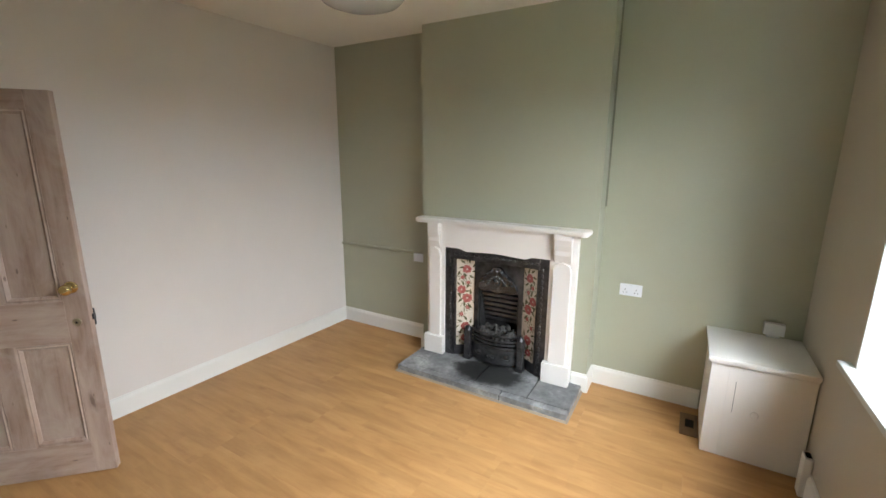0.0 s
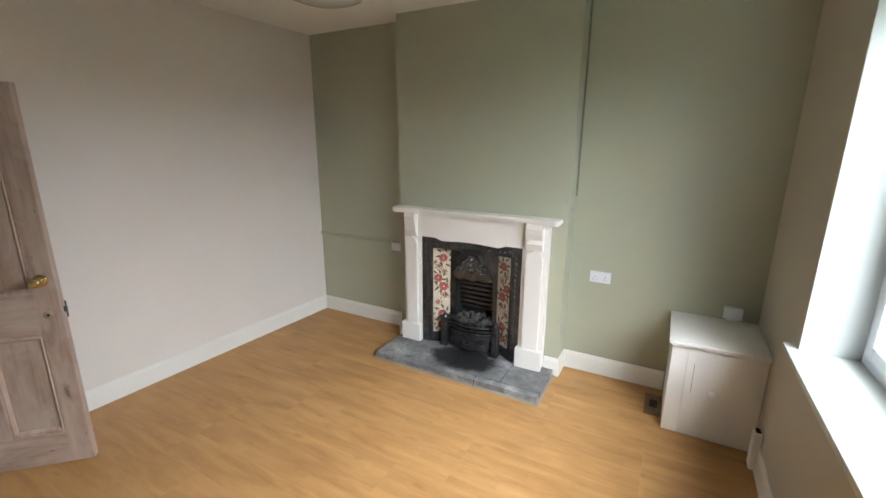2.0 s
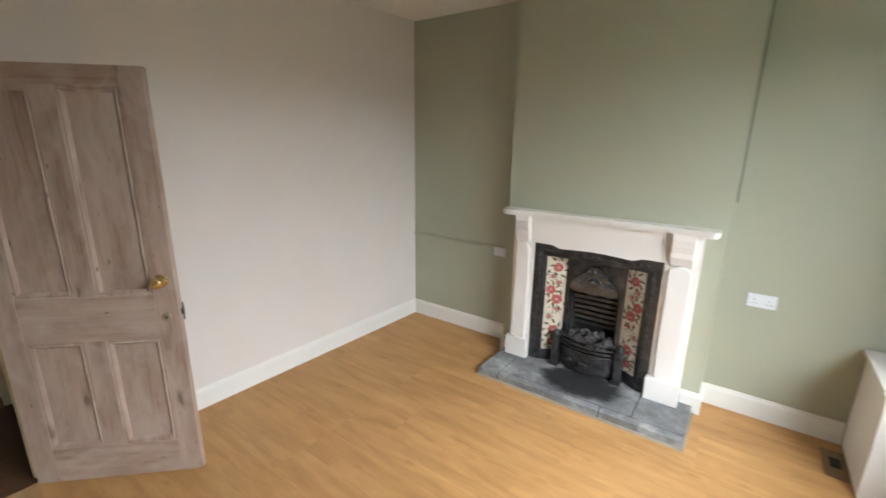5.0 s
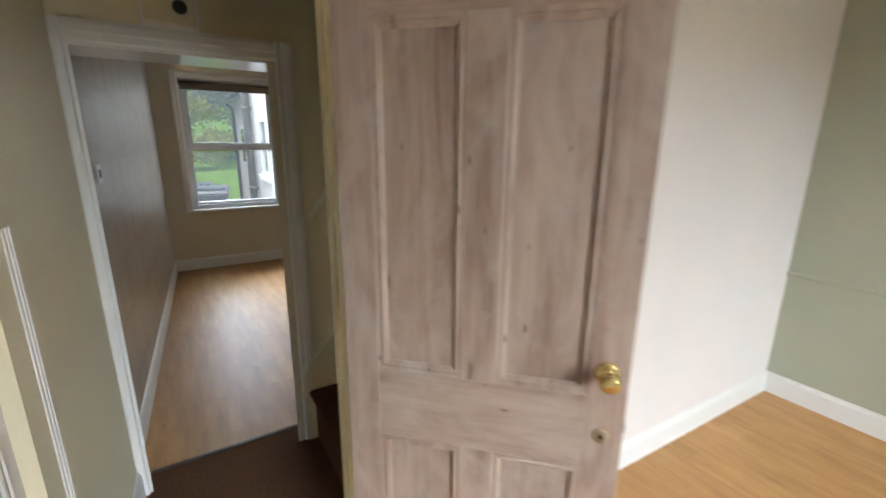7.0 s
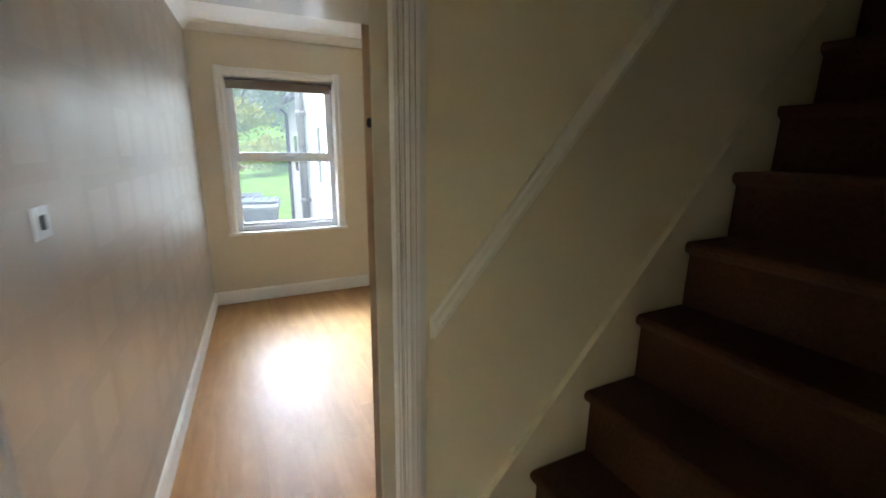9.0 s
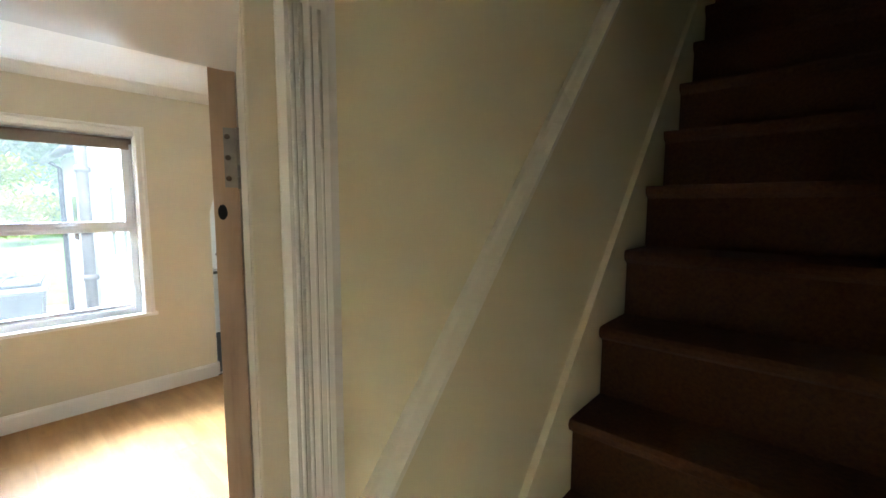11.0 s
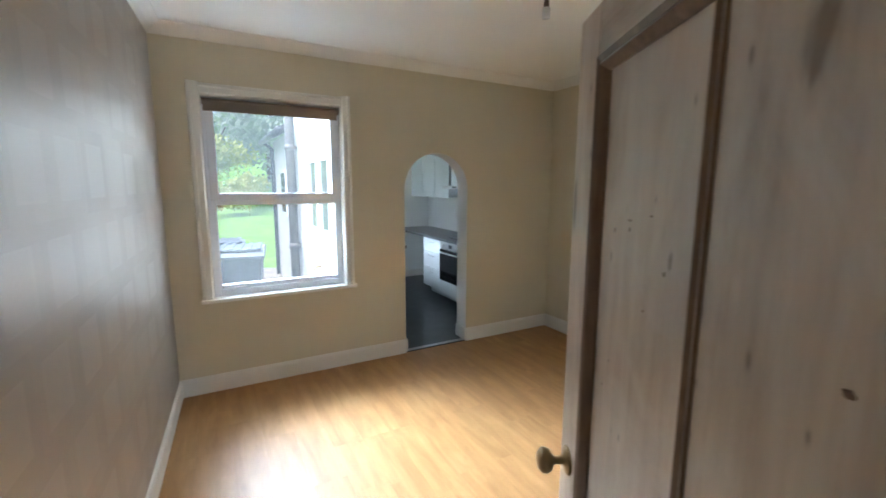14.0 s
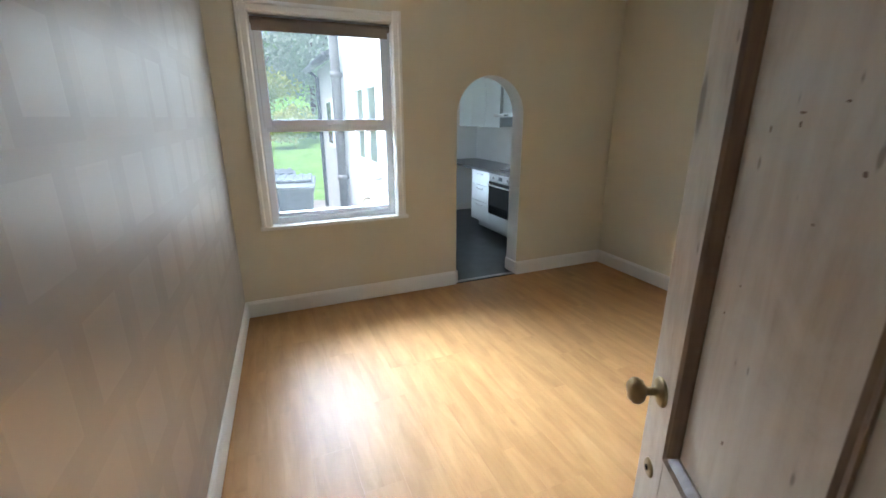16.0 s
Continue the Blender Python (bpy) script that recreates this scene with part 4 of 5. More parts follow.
# arched hood and fire box
GX0, GX1, GY = -1.03, -0.62, 3.235
gxc = (GX0 + GX1) / 2
b = bmesh.new()
box(b, -1.032, GX0 + 0.03, GY - 0.004, GY + 0.02, 0.05, 0.905)
box(b, GX1 - 0.03, -0.618, GY - 0.004, GY + 0.02, 0.05, 0.905)
ar = [(gxc - 0.175 * math.cos(math.pi * i / 16), 0.66 + 0.02 * math.sin(math.pi * i / 16) - 0.012 * abs(math.sin(4 * math.pi * i / 16))) for i in range(17)]
prism(b, ar + [(GX1 - 0.03, 0.905), (GX0 + 0.03, 0.905)], GY - 0.004, GY + 0.02, "y")
part("fire_front", b, IRON, fire)
b = bmesh.new()
hood = []
for i in range(33):
    x = -0.168 + 0.336 * i / 32
    e = abs(x) / 0.168
    hood.append((gxc + x, 0.69 + 0.105 * (1 - e ** 3.2) + 0.055 * math.exp(-(x / 0.055) ** 4)))
hood += [(gxc + 0.168 - 0.336 * i / 24, 0.672 - 0.022 * abs(math.sin(math.pi * i / 8)) - 0.012 * math.sin(math.pi * i / 24)) for i in range(25)]
prism(b, hood, GY - 0.04, GY - 0.004, "y")
for k in range(9):
    a = math.pi * (k + 0.5) / 9
    for rr in (0.125, 0.075):
        lathe(b, [(0.0, 0.016), (0.012, 0.012), (0.02, 0.004), (0.022, 0.0)], Matrix.Translation((gxc - rr * math.cos(a), GY - 0.04, 0.70 + rr * 0.92 * math.sin(a))) @ Matrix.Rotation(radians(90), 4, "X") @ Matrix.Rotation(a, 4, "Z") @ Matrix.Diagonal((1.0, 0.55, 1, 1)), 8)
lathe(b, [(0.0, 0.02), (0.02, 0.015), (0.03, 0.0)], Matrix.Translation((gxc, GY - 0.04, 0.735)) @ Matrix.Rotation(radians(90), 4, "X"), 10)
part("hood", b, IRONB, fire, "arched iron hood with scroll relief")
b = bmesh.new()
box(b, GX0 + 0.03, GX0 + 0.045, GY + 0.02, 3.375, 0.05, 0.75)
box(b, GX1 - 0.045, GX1 - 0.03, GY + 0.02, 3.375, 0.05, 0.75)
box(b, GX0 + 0.03, GX1 - 0.03, 3.365, 3.38, 0.05, 0.75)
box(b, GX0 + 0.03, GX1 - 0.03, GY + 0.02, 3.375, 0.74, 0.76)
fb = part("fire_back", b, SOOT, fire, "sooty ribbed fire back")
for k in range(7):
    part("rib", B(GX0 + 0.05, GX1 - 0.05, 3.33 - k * 0.012, 3.367, 0.36 + k * 0.045, 0.385 + k * 0.045, bevel=0.004), IRON, fb)
# bowed grate
grate = part("grate", bmesh.new(), IRON, fire, "bowed iron fire grate")


def bow(z, r, dip=0.07, x0=-1.035, x1=-0.60, yb=3.20):
    return [(x0 + (x1 - x0) * i / 14, yb - 0.02 - dip * math.sin(math.pi * i / 14), z) for i in range(15)]


b = bmesh.new()
for z, r in ((0.315, 0.011), (0.275, 0.008), (0.245, 0.008), (0.215, 0.010)):
    tube(b, bow(z, r), r)
pl = [(x, y) for x, y, _ in bow(0, 0)]
prism(b, pl + [(x, y + 0.012) for x, y in pl[::-1]], 0.075, 0.20, "z")
b.to_mesh(grate.data)
b.free()
for x in (-1.045, -0.59):
    b = B(x - 0.026, x + 0.026, 3.13, 3.185, 0.05, 0.30, bevel=0.006)
    box(b, x - 0.032, x + 0.032, 3.124, 3.19, 0.05, 0.085, bevel=0.004)
    lathe(b, [(0.0, 0.0), (0.03, 0.0), (0.03, 0.012), (0.018, 0.02), (0.02, 0.03), (0.0, 0.045)], Matrix.Translation((x, 3.157, 0.30)), 10)
    part("grate_post", b, IRON, grate)
for x, z in ((-0.93, 0.14), (-0.82, 0.135), (-0.70, 0.14)):
    yy = 3.18 - 0.07 * math.sin(math.pi * (x + 1.035) / 0.435)
    b = bmesh.new()
    lathe(b, [(0.0, 0.012), (0.014, 0.009), (0.024, 0.0)], Matrix.Translation((x, yy, z)) @ Matrix.Rotation(radians(90), 4, "X") @ Matrix.Diagonal((1.5, 0.8, 1, 1)), 10)
    part("boss", b, IRON, grate)
b = bmesh.new()
rc = random.Random(3)
for k in range(46):
    t = bmesh.new()
    bmesh.ops.create_icosphere(t, subdivisions=1, radius=rc.uniform(0.018, 0.036))
    for v in t.verts:
        v.co *= rc.uniform(0.7, 1.2)
    x = rc.uniform(-0.97, -0.66)
    y = rc.uniform(3.14, 3.32)
    merge(b, t, Matrix.Translation((x, y, 0.27 + rc.uniform(0, 0.025) + 0.03 * (y - 3.14) / 0.24)))
tagged(part("coal", b, COAL, fire, "dusty grey coals heaped in the grate"), kind="stuff")
part("ash_bed", B(GX0 + 0.03, GX1 - 0.03, 3.17, 3.365, 0.20, 0.285), SOOT, fire)

# ---------------------------------------------------------------- front room things
# corner cupboard
cup = thing("meter_cupboard", "low white painted corner cupboard with round knob", "cupboard", pose(0, 0, 0))
part("carcass", B(0.632, 1.104, 2.90, 3.384, 0.0, 0.575, bevel=0.003), SURROUND, cup)
b = B(0.612, 1.105, 2.872, 3.384, 0.59, 0.612, bevel=0.004)
box(b, 0.622, 1.1045, 2.882, 3.384, 0.575, 0.59, bevel=0.004)
part("top", b, SURROUND, cup, "white moulded top")
dr = part("door", B(0.72, 1.098, 2.8965, 2.9005, 0.02, 0.568, bevel=0.001), SURROUND, cup)
part("crack", B(0.757, 0.7595, 2.8958, 2.8966, 0.29, 0.48), SLATE, dr, "thin dark crack in the paint")
b = bmesh.new()
lathe(b, [(0.0, 0.0), (0.01, 0.0), (0.009, 0.01), (0.019, 0.016), (0.021, 0.021), (0.013, 0.026), (0.0, 0.027)], Matrix.Translation((0.86, 2.8965, 0.315)) @ Matrix.Rotation(radians(90), 4, "X"), 18)
part("knob", b, SURROUND, dr, "white painted knob")

b = B(0.905, 1.01, 3.338, 3.384, 0.632, 0.705, bevel=0.004)
box(b, 0.925, 0.99, 3.36, 3.384, 0.612, 0.633)
single("phone_box", b, UPVC, "small white plastic junction box above the cupboard", "junction box")


def socket(name, label, m, w=0.148, h=0.086, double=True):
    """A wall plate; local x along the wall, y out of it towards -y, z up."""
    t = thing(name, label, "socket", m)
    part("plate", B(-w / 2, w / 2, -0.012, 0.0, -h / 2, h / 2, bevel=0.004), UPVC, t)
    for xs in ((-0.037, 0.037) if double else (0,)):
        b = B(xs - 0.006, xs + 0.006, -0.0155, -0.011, 0.016, 0.032, bevel=0.001)
        part("switch", b, UPVC, t)
        b = bmesh.new()
        for dx, dz, ww, hh in ((0, 0.004, 0.004, 0.009), (-0.011, -0.018, 0.008, 0.004), (0.011, -0.018, 0.008, 0.004)):
            box(b, xs + dx - ww / 2, xs + dx + ww / 2, -0.0124, -0.0115, dz - hh / 2, dz + hh / 2)
        part("pin_holes", b, BLACKP, t)
    return t


socket("double_socket", "white double wall socket on the green wall", pose(0.128, G, 0.776))
t = thing("blank_socket", "white plastic wall box at the rail's end", "socket", pose(-1.668, G, 0.79))
part("plate", B(-0.055, 0.055, -0.03, 0.0, -0.037, 0.037, bevel=0.004), UPVC, t)
b = bmesh.new()
prism(b, [(G, 0.815), (G - 0.012, 0.815), (G - 0.02, 0.825), (G - 0.02, 0.832), (G - 0.012, 0.842), (G, 0.842)], L, -1.725, "x")
single("dado_rail", b, SAGE, "thin sage painted rail along the alcove", "dado rail", "structure")
# The upper run carries the corner's shadow line as a darker colour.
b = bmesh.new()
box(b, -0.094, -0.082, G - 0.012, G, 1.36, 2.69, bevel=0.003)
single("cable_trunking", b, paint("shadow_dark_sage_paint", (0.20, 0.20, 0.15), 0.6, 0.1), "sage cable trunking up the corner, painted dark as its shadow line", "trunking")

b = B(-0.094, -0.085, G - 0.008, G, 0.14, 1.36, bevel=0.002)
single("cable_trunking", b, SAGE, "thin sage painted cable clipped in the corner", "trunking")

# floor vent
v = thing("floor_vent", "brown floor grille beside the cupboard", "vent", pose(0, 0, 0))
b = bmesh.new()
for x0, x1, y0, y1 in ((0.525, 0.555, 3.01, 3.27), (0.605, 0.628, 3.01, 3.27), (0.555, 0.605, 3.01, 3.10), (0.555, 0.605, 3.20, 3.27)):
    box(b, x0, x1, y0, y1, 0.0, 0.006)
part("frame", b, wood("dark_brown_vent", (0.10, 0.05, 0.022), (0.17, 0.09, 0.045), (0.22, 0.125, 0.065), 0.5, "y", 1, False), v)
part("duct", B(0.553, 0.607, 3.10, 3.20, 0.0005, 0.003), SOOT, v)

# pipe stub boxing under the window
p = thing("pipe_cover", "white boxed pipe by the cupboard with open top", "pipe cover", pose(0, 0, 0))
b = B(1.066, 1.104, 2.74, 2.81, 0.0, 0.225, bevel=0.006)
part("boxing", b, WHITE, p)
part("opening", B(1.074, 1.098, 2.752, 2.80, 0.2255, 0.2275), SOOT, p)
b = B(1.03, 1.089, 0.5, 2.30, 0.165, 0.185, bevel=0.003)
box(b, 1.036, 1.089, 0.5, 2.295, 0.0, 0.165)
single("pipe_boxing", b, WHITE, "white boxed pipe run beneath the front window", "pipe boxing", "structure")

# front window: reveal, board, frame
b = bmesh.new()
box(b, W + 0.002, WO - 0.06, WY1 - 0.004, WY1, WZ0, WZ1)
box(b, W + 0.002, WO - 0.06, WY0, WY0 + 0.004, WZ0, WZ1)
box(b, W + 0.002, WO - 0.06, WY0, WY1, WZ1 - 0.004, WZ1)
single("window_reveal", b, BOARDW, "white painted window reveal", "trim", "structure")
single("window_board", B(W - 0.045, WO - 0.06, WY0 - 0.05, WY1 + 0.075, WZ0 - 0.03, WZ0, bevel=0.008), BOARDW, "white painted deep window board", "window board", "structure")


def upvc_window(name, label, x, y0, y1, z0, z1, out, splits, glass=GLASS):
    """A white plastic window in a wall across x; out is the way outdoors. splits: panes (y0, y1, z0, z1, open) in fractions."""
    t = thing(name, label, "window", pose(0, 0, 0), "structure")
    fr = 0.05
    xa, xb = min(x, x + out * 0.065), max(x, x + out * 0.065)
    b = bmesh.new()
    box(b, xa, xb, y0, y0 + fr, z0, z1, bevel=0.004)
    box(b, xa, xb, y1 - fr, y1, z0, z1, bevel=0.004)
    box(b, xa, xb, y0 + fr, y1 - fr, z0, z0 + fr, bevel=0.004)
    box(b, xa, xb, y0 + fr, y1 - fr, z1 - fr, z1, bevel=0.004)
    part("window_frame", b, UPVC, t)
    for a0, a1, c0, c1, sash in splits:
        p0, p1, q0, q1 = a0, a1, c0, c1
        sx = x - out * (0.012 if sash else -0.008)
        xa2, xb2 = min(sx, sx + out * 0.06), max(sx, sx + out * 0.06)
        w = 0.058 if sash else 0.03
        b = bmesh.new()
        box(b, xa2, xb2, p0, p0 + w, q0, q1, bevel=0.005)
        box(b, xa2, xb2, p1 - w, p1, q0, q1, bevel=0.005)
        box(b, xa2, xb2, p0 + w, p1 - w, q0, q0 + w, bevel=0.005)
        box(b, xa2, xb2, p0 + w, p1 - w, q1 - w, q1, bevel=0.005)
        s = part("sash", b, UPVC, t)
        g = bmesh.new()
        gx = x + out * 0.03
        box(g, min(gx, gx + out * 0.006), max(gx, gx + out * 0.006), p0 + w - 0.004, p1 - w + 0.004, q0 + w - 0.004, q1 - w + 0.004)
        pane = part("pane", g, glass, s)
        pane.visible_shadow = False
    return t


upvc_window("window_1", "white plastic front window above a deep board", WO - 0.08, WY0, WY1, WZ0 + 0.0, WZ1, 1,
            [(WY0 + 0.05, (WY0 + WY1) / 2, WZ0 + 0.05, WZ1 - 0.05, True), ((WY0 + WY1) / 2, WY1 - 0.05, WZ0 + 0.05, WZ1 - 0.05, True)], CLEAR)
b = bmesh.new()
chain = [(W + 0.10, 2.36, 2.3)] + [(W + 0.10 + 0.0, 2.36 - 0.03 * (1 - math.cos(math.pi * i / 12)) , 1.62 - 0.05 * math.sin(math.pi * i / 12)) for i in range(13)] + [(W + 0.10, 2.30, 2.3)]
tube(b, chain, 0.0035, 6)
single("blind_cord", b, UPVC, "white looped blind cord at the window", "blind cord")

# ceiling lamp of the front room
lamp = thing("pendant_lamp", "pearly glass bowl shade hanging on a white flex", "pendant lamp", pose(-0.77, 1.62, C1))
b = bmesh.new()
lathe(b, [(0.0, 0.0), (0.05, 0.0), (0.048, -0.014), (0.018, -0.03), (0.0, -0.032)], None, 24)
part("ceiling_rose", b, UPVC, lamp)
b = bmesh.new()
tube(b, [(0, 0, -0.03), (0.001, 0, -0.15), (0, 0, -0.21)], 0.003, 6)
part("flex", b, UPVC, lamp)
b = bmesh.new()
lathe(b, [(0.0, -0.205), (0.016, -0.208), (0.02, -0.23), (0.02, -0.28), (0.0, -0.282)], None, 14)
part("lamp_holder", b, UPVC, lamp)
b = bmesh.new()
outer = [(0.03, -0.255), (0.07, -0.262), (0.125, -0.285), (0.165, -0.325), (0.182, -0.37), (0.178, -0.405), (0.15, -0.435), (0.10, -0.452), (0.04, -0.459), (0.0, -0.46)]
lathe(b, [(r, z + 0.03) for r, z in outer + [(0.0, -0.456), (0.10, -0.447), (0.147, -0.430), (0.174, -0.403), (0.178, -0.37), (0.161, -0.327), (0.03, -0.26)]], None, 44)
part("shade", b, SHADEG, lamp, "pearly frosted glass bowl")

# ---------------------------------------------------------------- lobby things
t = thing("door_bell_box", "old cream bell box above the door frame", "bell box", pose(S, 0.21, 2.105))
part("backplate", B(0.0, 0.018, -0.10, 0.10, -0.065, 0.085, bevel=0.004), SURROUND, t)
part("case", B(0.018, 0.05, -0.085, 0.085, -0.05, 0.07, bevel=0.006), HALLP, t)
b = bmesh.new()
lathe(b, [(0.0, 0.012), (0.02, 0.010), (0.026, 0.0)], Matrix.Translation((0.05, 0.035, 0.01)) @ Matrix.Rotation(radians(90), 4, "Y"), 14)
part("gong", b, BLACKP, t)
b = bmesh.new()
for x in (-2.925, -2.945):
    box(b, x - 0.006, x + 0.006, -0.2, -0.188, 0.0, 1.42, bevel=0.003)
box(b, -2.965, -2.905, -0.2, -0.192, 0.0, 1.42, bevel=0.002)
single("pipe_trunking", b, WHITE, "white ribbed trunking up the lobby wall", "trunking")

# ---------------------------------------------------------------- back room things
# window casing and sill
wc = thing("window_casing", "white moulded architrave round the back window", "window frame", pose(0, 0, 0), "structure")
steps = ((0.0, 0.012), (0.01, 0.02), (0.045, 0.018), (0.055, 0.026), (0.075, 0.024), (0.08, 0.0))
for y, s in ((V0, -1), (V1, 1)):
    b = bmesh.new()
    prism(b, [(F, y)] + [(F + d, y + s * o) for o, d in steps], VZ0 - 0.0, VZ1 + 0.085, "z")
    part("side_casing", b, WHITE, wc)
b = bmesh.new()
prism(b, [(F, VZ1)] + [(F + d, VZ1 + o) for o, d in steps], V0, V1, "y")
part("head_casing", b, WHITE, wc)
b = bmesh.new()
box(b, FB + 0.06, F, V0 - 0.0, V0 + 0.006, VZ0, VZ1)
box(b, FB + 0.06, F, V1 - 0.006, V1, VZ0, VZ1)
box(b, FB + 0.06, F, V0 + 0.006, V1 - 0.006, VZ1 - 0.006, VZ1)
part("lining", b, WHITE, wc)
single("window_sill", B(FB + 0.06, F + 0.035, V0 - 0.09, V1 + 0.095, VZ0 - 0.012, VZ0 + 0.018, bevel=0.005), WHITE, "white painted window sill", "window sill", "structure")
XW = F - 0.055
kz = 1.523
w2 = upvc_window("window_2", "white plastic back window with top-hung sash", XW, V0 + 0.006, V1 - 0.006, VZ0 + 0.018, VZ1 - 0.006, -1,
                 [(V0 + 0.03, V1 - 0.03, kz + 0.004, VZ1 - 0.03, True), (V0 + 0.035, V1 - 0.035, VZ0 + 0.075, kz + 0.0, False)])
part("transom", B(XW - 0.06, XW + 0.004, V0 + 0.05, V1 - 0.05, kz - 0.03, kz + 0.03, bevel=0.005), UPVC, w2)
b = bmesh.new()
tube(b, [(XW + 0.014, 0.80, kz + 0.02), (XW + 0.035, 0.81, kz + 0.022), (XW + 0.04, 0.86, kz + 0.028), (XW + 0.036, 0.93, kz + 0.034)], 0.007)
box(b, XW + 0.010, XW + 0.02, 0.775, 0.84, kz + 0.005, kz + 0.035, bevel=0.003)
part("window_handle", b, UPVC, w2, "white window latch handle")
bl = thing("roller_blind", "taupe roller blind drawn up at the window head", "roller blind", pose(0, 0, 0))
b = bmesh.new()
tube(b, [(F - 0.028, V0 + 0.015, VZ1 - 0.045), (F - 0.028, V1 - 0.015, VZ1 - 0.045)], 0.024, 16)
part("roll", b, BLIND, bl)
b = B(F - 0.008, F - 0.005, V0 + 0.02, V1 - 0.035, VZ1 - 0.105, VZ1 - 0.04)
part("hem", b, BLIND, bl)
part("hem_bar", B(F - 0.012, F - 0.002, V0 + 0.02, V1 - 0.035, VZ1 - 0.118, VZ1 - 0.104, bevel=0.003), BLIND, bl)
part("bracket", B(F - 0.055, F - 0.002, V0 + 0.007, V0 + 0.013, VZ1 - 0.075, VZ1 - 0.012), STEEL, bl)

# pendant lamp holder
pend = thing("pendant_lamp", "bare white pendant flex with lamp holder", "pendant lamp", pose(-5.73, 1.83, C2))
b = bmesh.new()
lathe(b, [(0.0, 0.0), (0.045, 0.0), (0.042, -0.014), (0.015, -0.03), (0.0, -0.032)], None, 22)
part("ceiling_rose", b, UPVC, pend)
b = bmesh.new()
tube(b, [(0, 0, -0.03), (0.002, 0, -0.12), (0, 0, -0.20)], 0.003, 6)
part("flex", b, UPVC, pend)
b = bmesh.new()
lathe(b, [(0.0, -0.195), (0.010, -0.197), (0.013, -0.215), (0.013, -0.235), (0.0, -0.236)], None, 14)
part("cap", b, DARKMETAL, pend, "dark lamp cap")
b = bmesh.new()
lathe(b, [(0.012, -0.234), (0.019, -0.237), (0.019, -0.285), (0.0, -0.286)], None, 14)
part("lamp_holder", b, UPVC, pend)

# light switch on the papered wall
sx = -4.32
sw = thing("light_switch", "brushed steel light switch on the papered wall", "light switch", pose(sx, south2(sx), 1.45, 0, 0, 180 - 3.03))
part("plate", B(-0.043, 0.043, -0.007, 0.0, -0.043, 0.043, bevel=0.002), STEEL, sw)
part("rocker", B(-0.011, 0.011, -0.012, -0.006, -0.02, 0.02, bevel=0.002), BLACKP, sw, "black rocker")

# ---------------------------------------------------------------- kitchen
KX, KY0, KY1, KC = -10.97, 1.80, 3.82, 2.45
b = bmesh.new()
box(b, KX - 0.2, KX, KY0, KY1 + 0.2, -0.4, 5.2)
box(b, KX, FB, KY1, KY1 + 0.2, -0.4, 5.2)
single("wall_kitchen", b, KWALL, "white painted kitchen walls", "wall", "structure")
KW0, KW1, KWZ0, KWZ1 = -10.62, -9.25, 0.97, 2.03
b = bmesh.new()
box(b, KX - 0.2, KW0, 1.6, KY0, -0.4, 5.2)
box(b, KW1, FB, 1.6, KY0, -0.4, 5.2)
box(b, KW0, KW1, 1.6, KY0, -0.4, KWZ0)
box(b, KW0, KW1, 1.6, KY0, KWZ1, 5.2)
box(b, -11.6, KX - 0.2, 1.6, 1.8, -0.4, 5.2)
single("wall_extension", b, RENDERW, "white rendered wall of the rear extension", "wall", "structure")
single("ceiling", B(KX, FB, KY0, KY1, KC, KC + 0.1), CEIL, "white kitchen ceiling", "ceiling", "structure")
single("floor", B(KX, F - 0.02, KY0, KY1, -0.1, -0.001), VINYL, "dark slate grey vinyl kitchen floor", "floor", "structure")
skirting([(KX, KY1), (KX, KY0), (FB, KY0)], WHITE, 0.8)

kw = thing("window_3", "white plastic kitchen window seen from the yard", "window", pose(0, 0, 0), "structure")
b = bmesh.new()
for x0, x1, z0, z1 in ((KW0, KW0 + 0.07, KWZ0, KWZ1), (KW1 - 0.07, KW1, KWZ0, KWZ1), (-9.97, -9.90, KWZ0 + 0.07, KWZ1 - 0.07), (KW0 + 0.07, KW1 - 0.07, KWZ0, KWZ0 + 0.07), (KW0 + 0.07, KW1 - 0.07, KWZ1 - 0.07, KWZ1)):
    box(b, x0, x1, 1.592, 1.66, z0, z1, bevel=0.004)
part("window_frame", b, UPVC, kw)
for x0, x1 in ((KW0 + 0.07, -9.97), (-9.90, KW1 - 0.07)):
    pn = part("pane", B(x0, x1, 1.618, 1.624, KWZ0 + 0.07, KWZ1 - 0.07), GLASS, kw)
    pn.visible_shadow = False
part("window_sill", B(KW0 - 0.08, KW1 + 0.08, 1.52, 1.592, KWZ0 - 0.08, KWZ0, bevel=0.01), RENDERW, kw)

YF = 3.16


def base_unit(name, label, x0, x1, drawers):
    u = thing(name, label, "cabinet", pose(0, 0, 0))
    part("carcass", B(x0, x1, YF + 0.02, KY1 - 0.002, 0.13, 0.87), UNITW, u)
    part("plinth", B(x0, x1, 3.30, 3.32, 0.0, 0.13), UNITW, u)
    for z0, z1 in drawers:
        d = part("drawer_front", B(x0 + 0.002, x1 - 0.002, YF, YF + 0.019, z0 + 0.002, z1 - 0.002, bevel=0.002), UNITW, u)
        b = bmesh.new()
        tube(b, [((x0 + x1) / 2 - 0.08, YF, z1 - 0.05), ((x0 + x1) / 2 - 0.08, YF - 0.025, z1 - 0.05), ((x0 + x1) / 2 + 0.08, YF - 0.025, z1 - 0.05), ((x0 + x1) / 2 + 0.08, YF, z1 - 0.05)], 0.005)
        part("handle", b, STEEL, d)
    return u


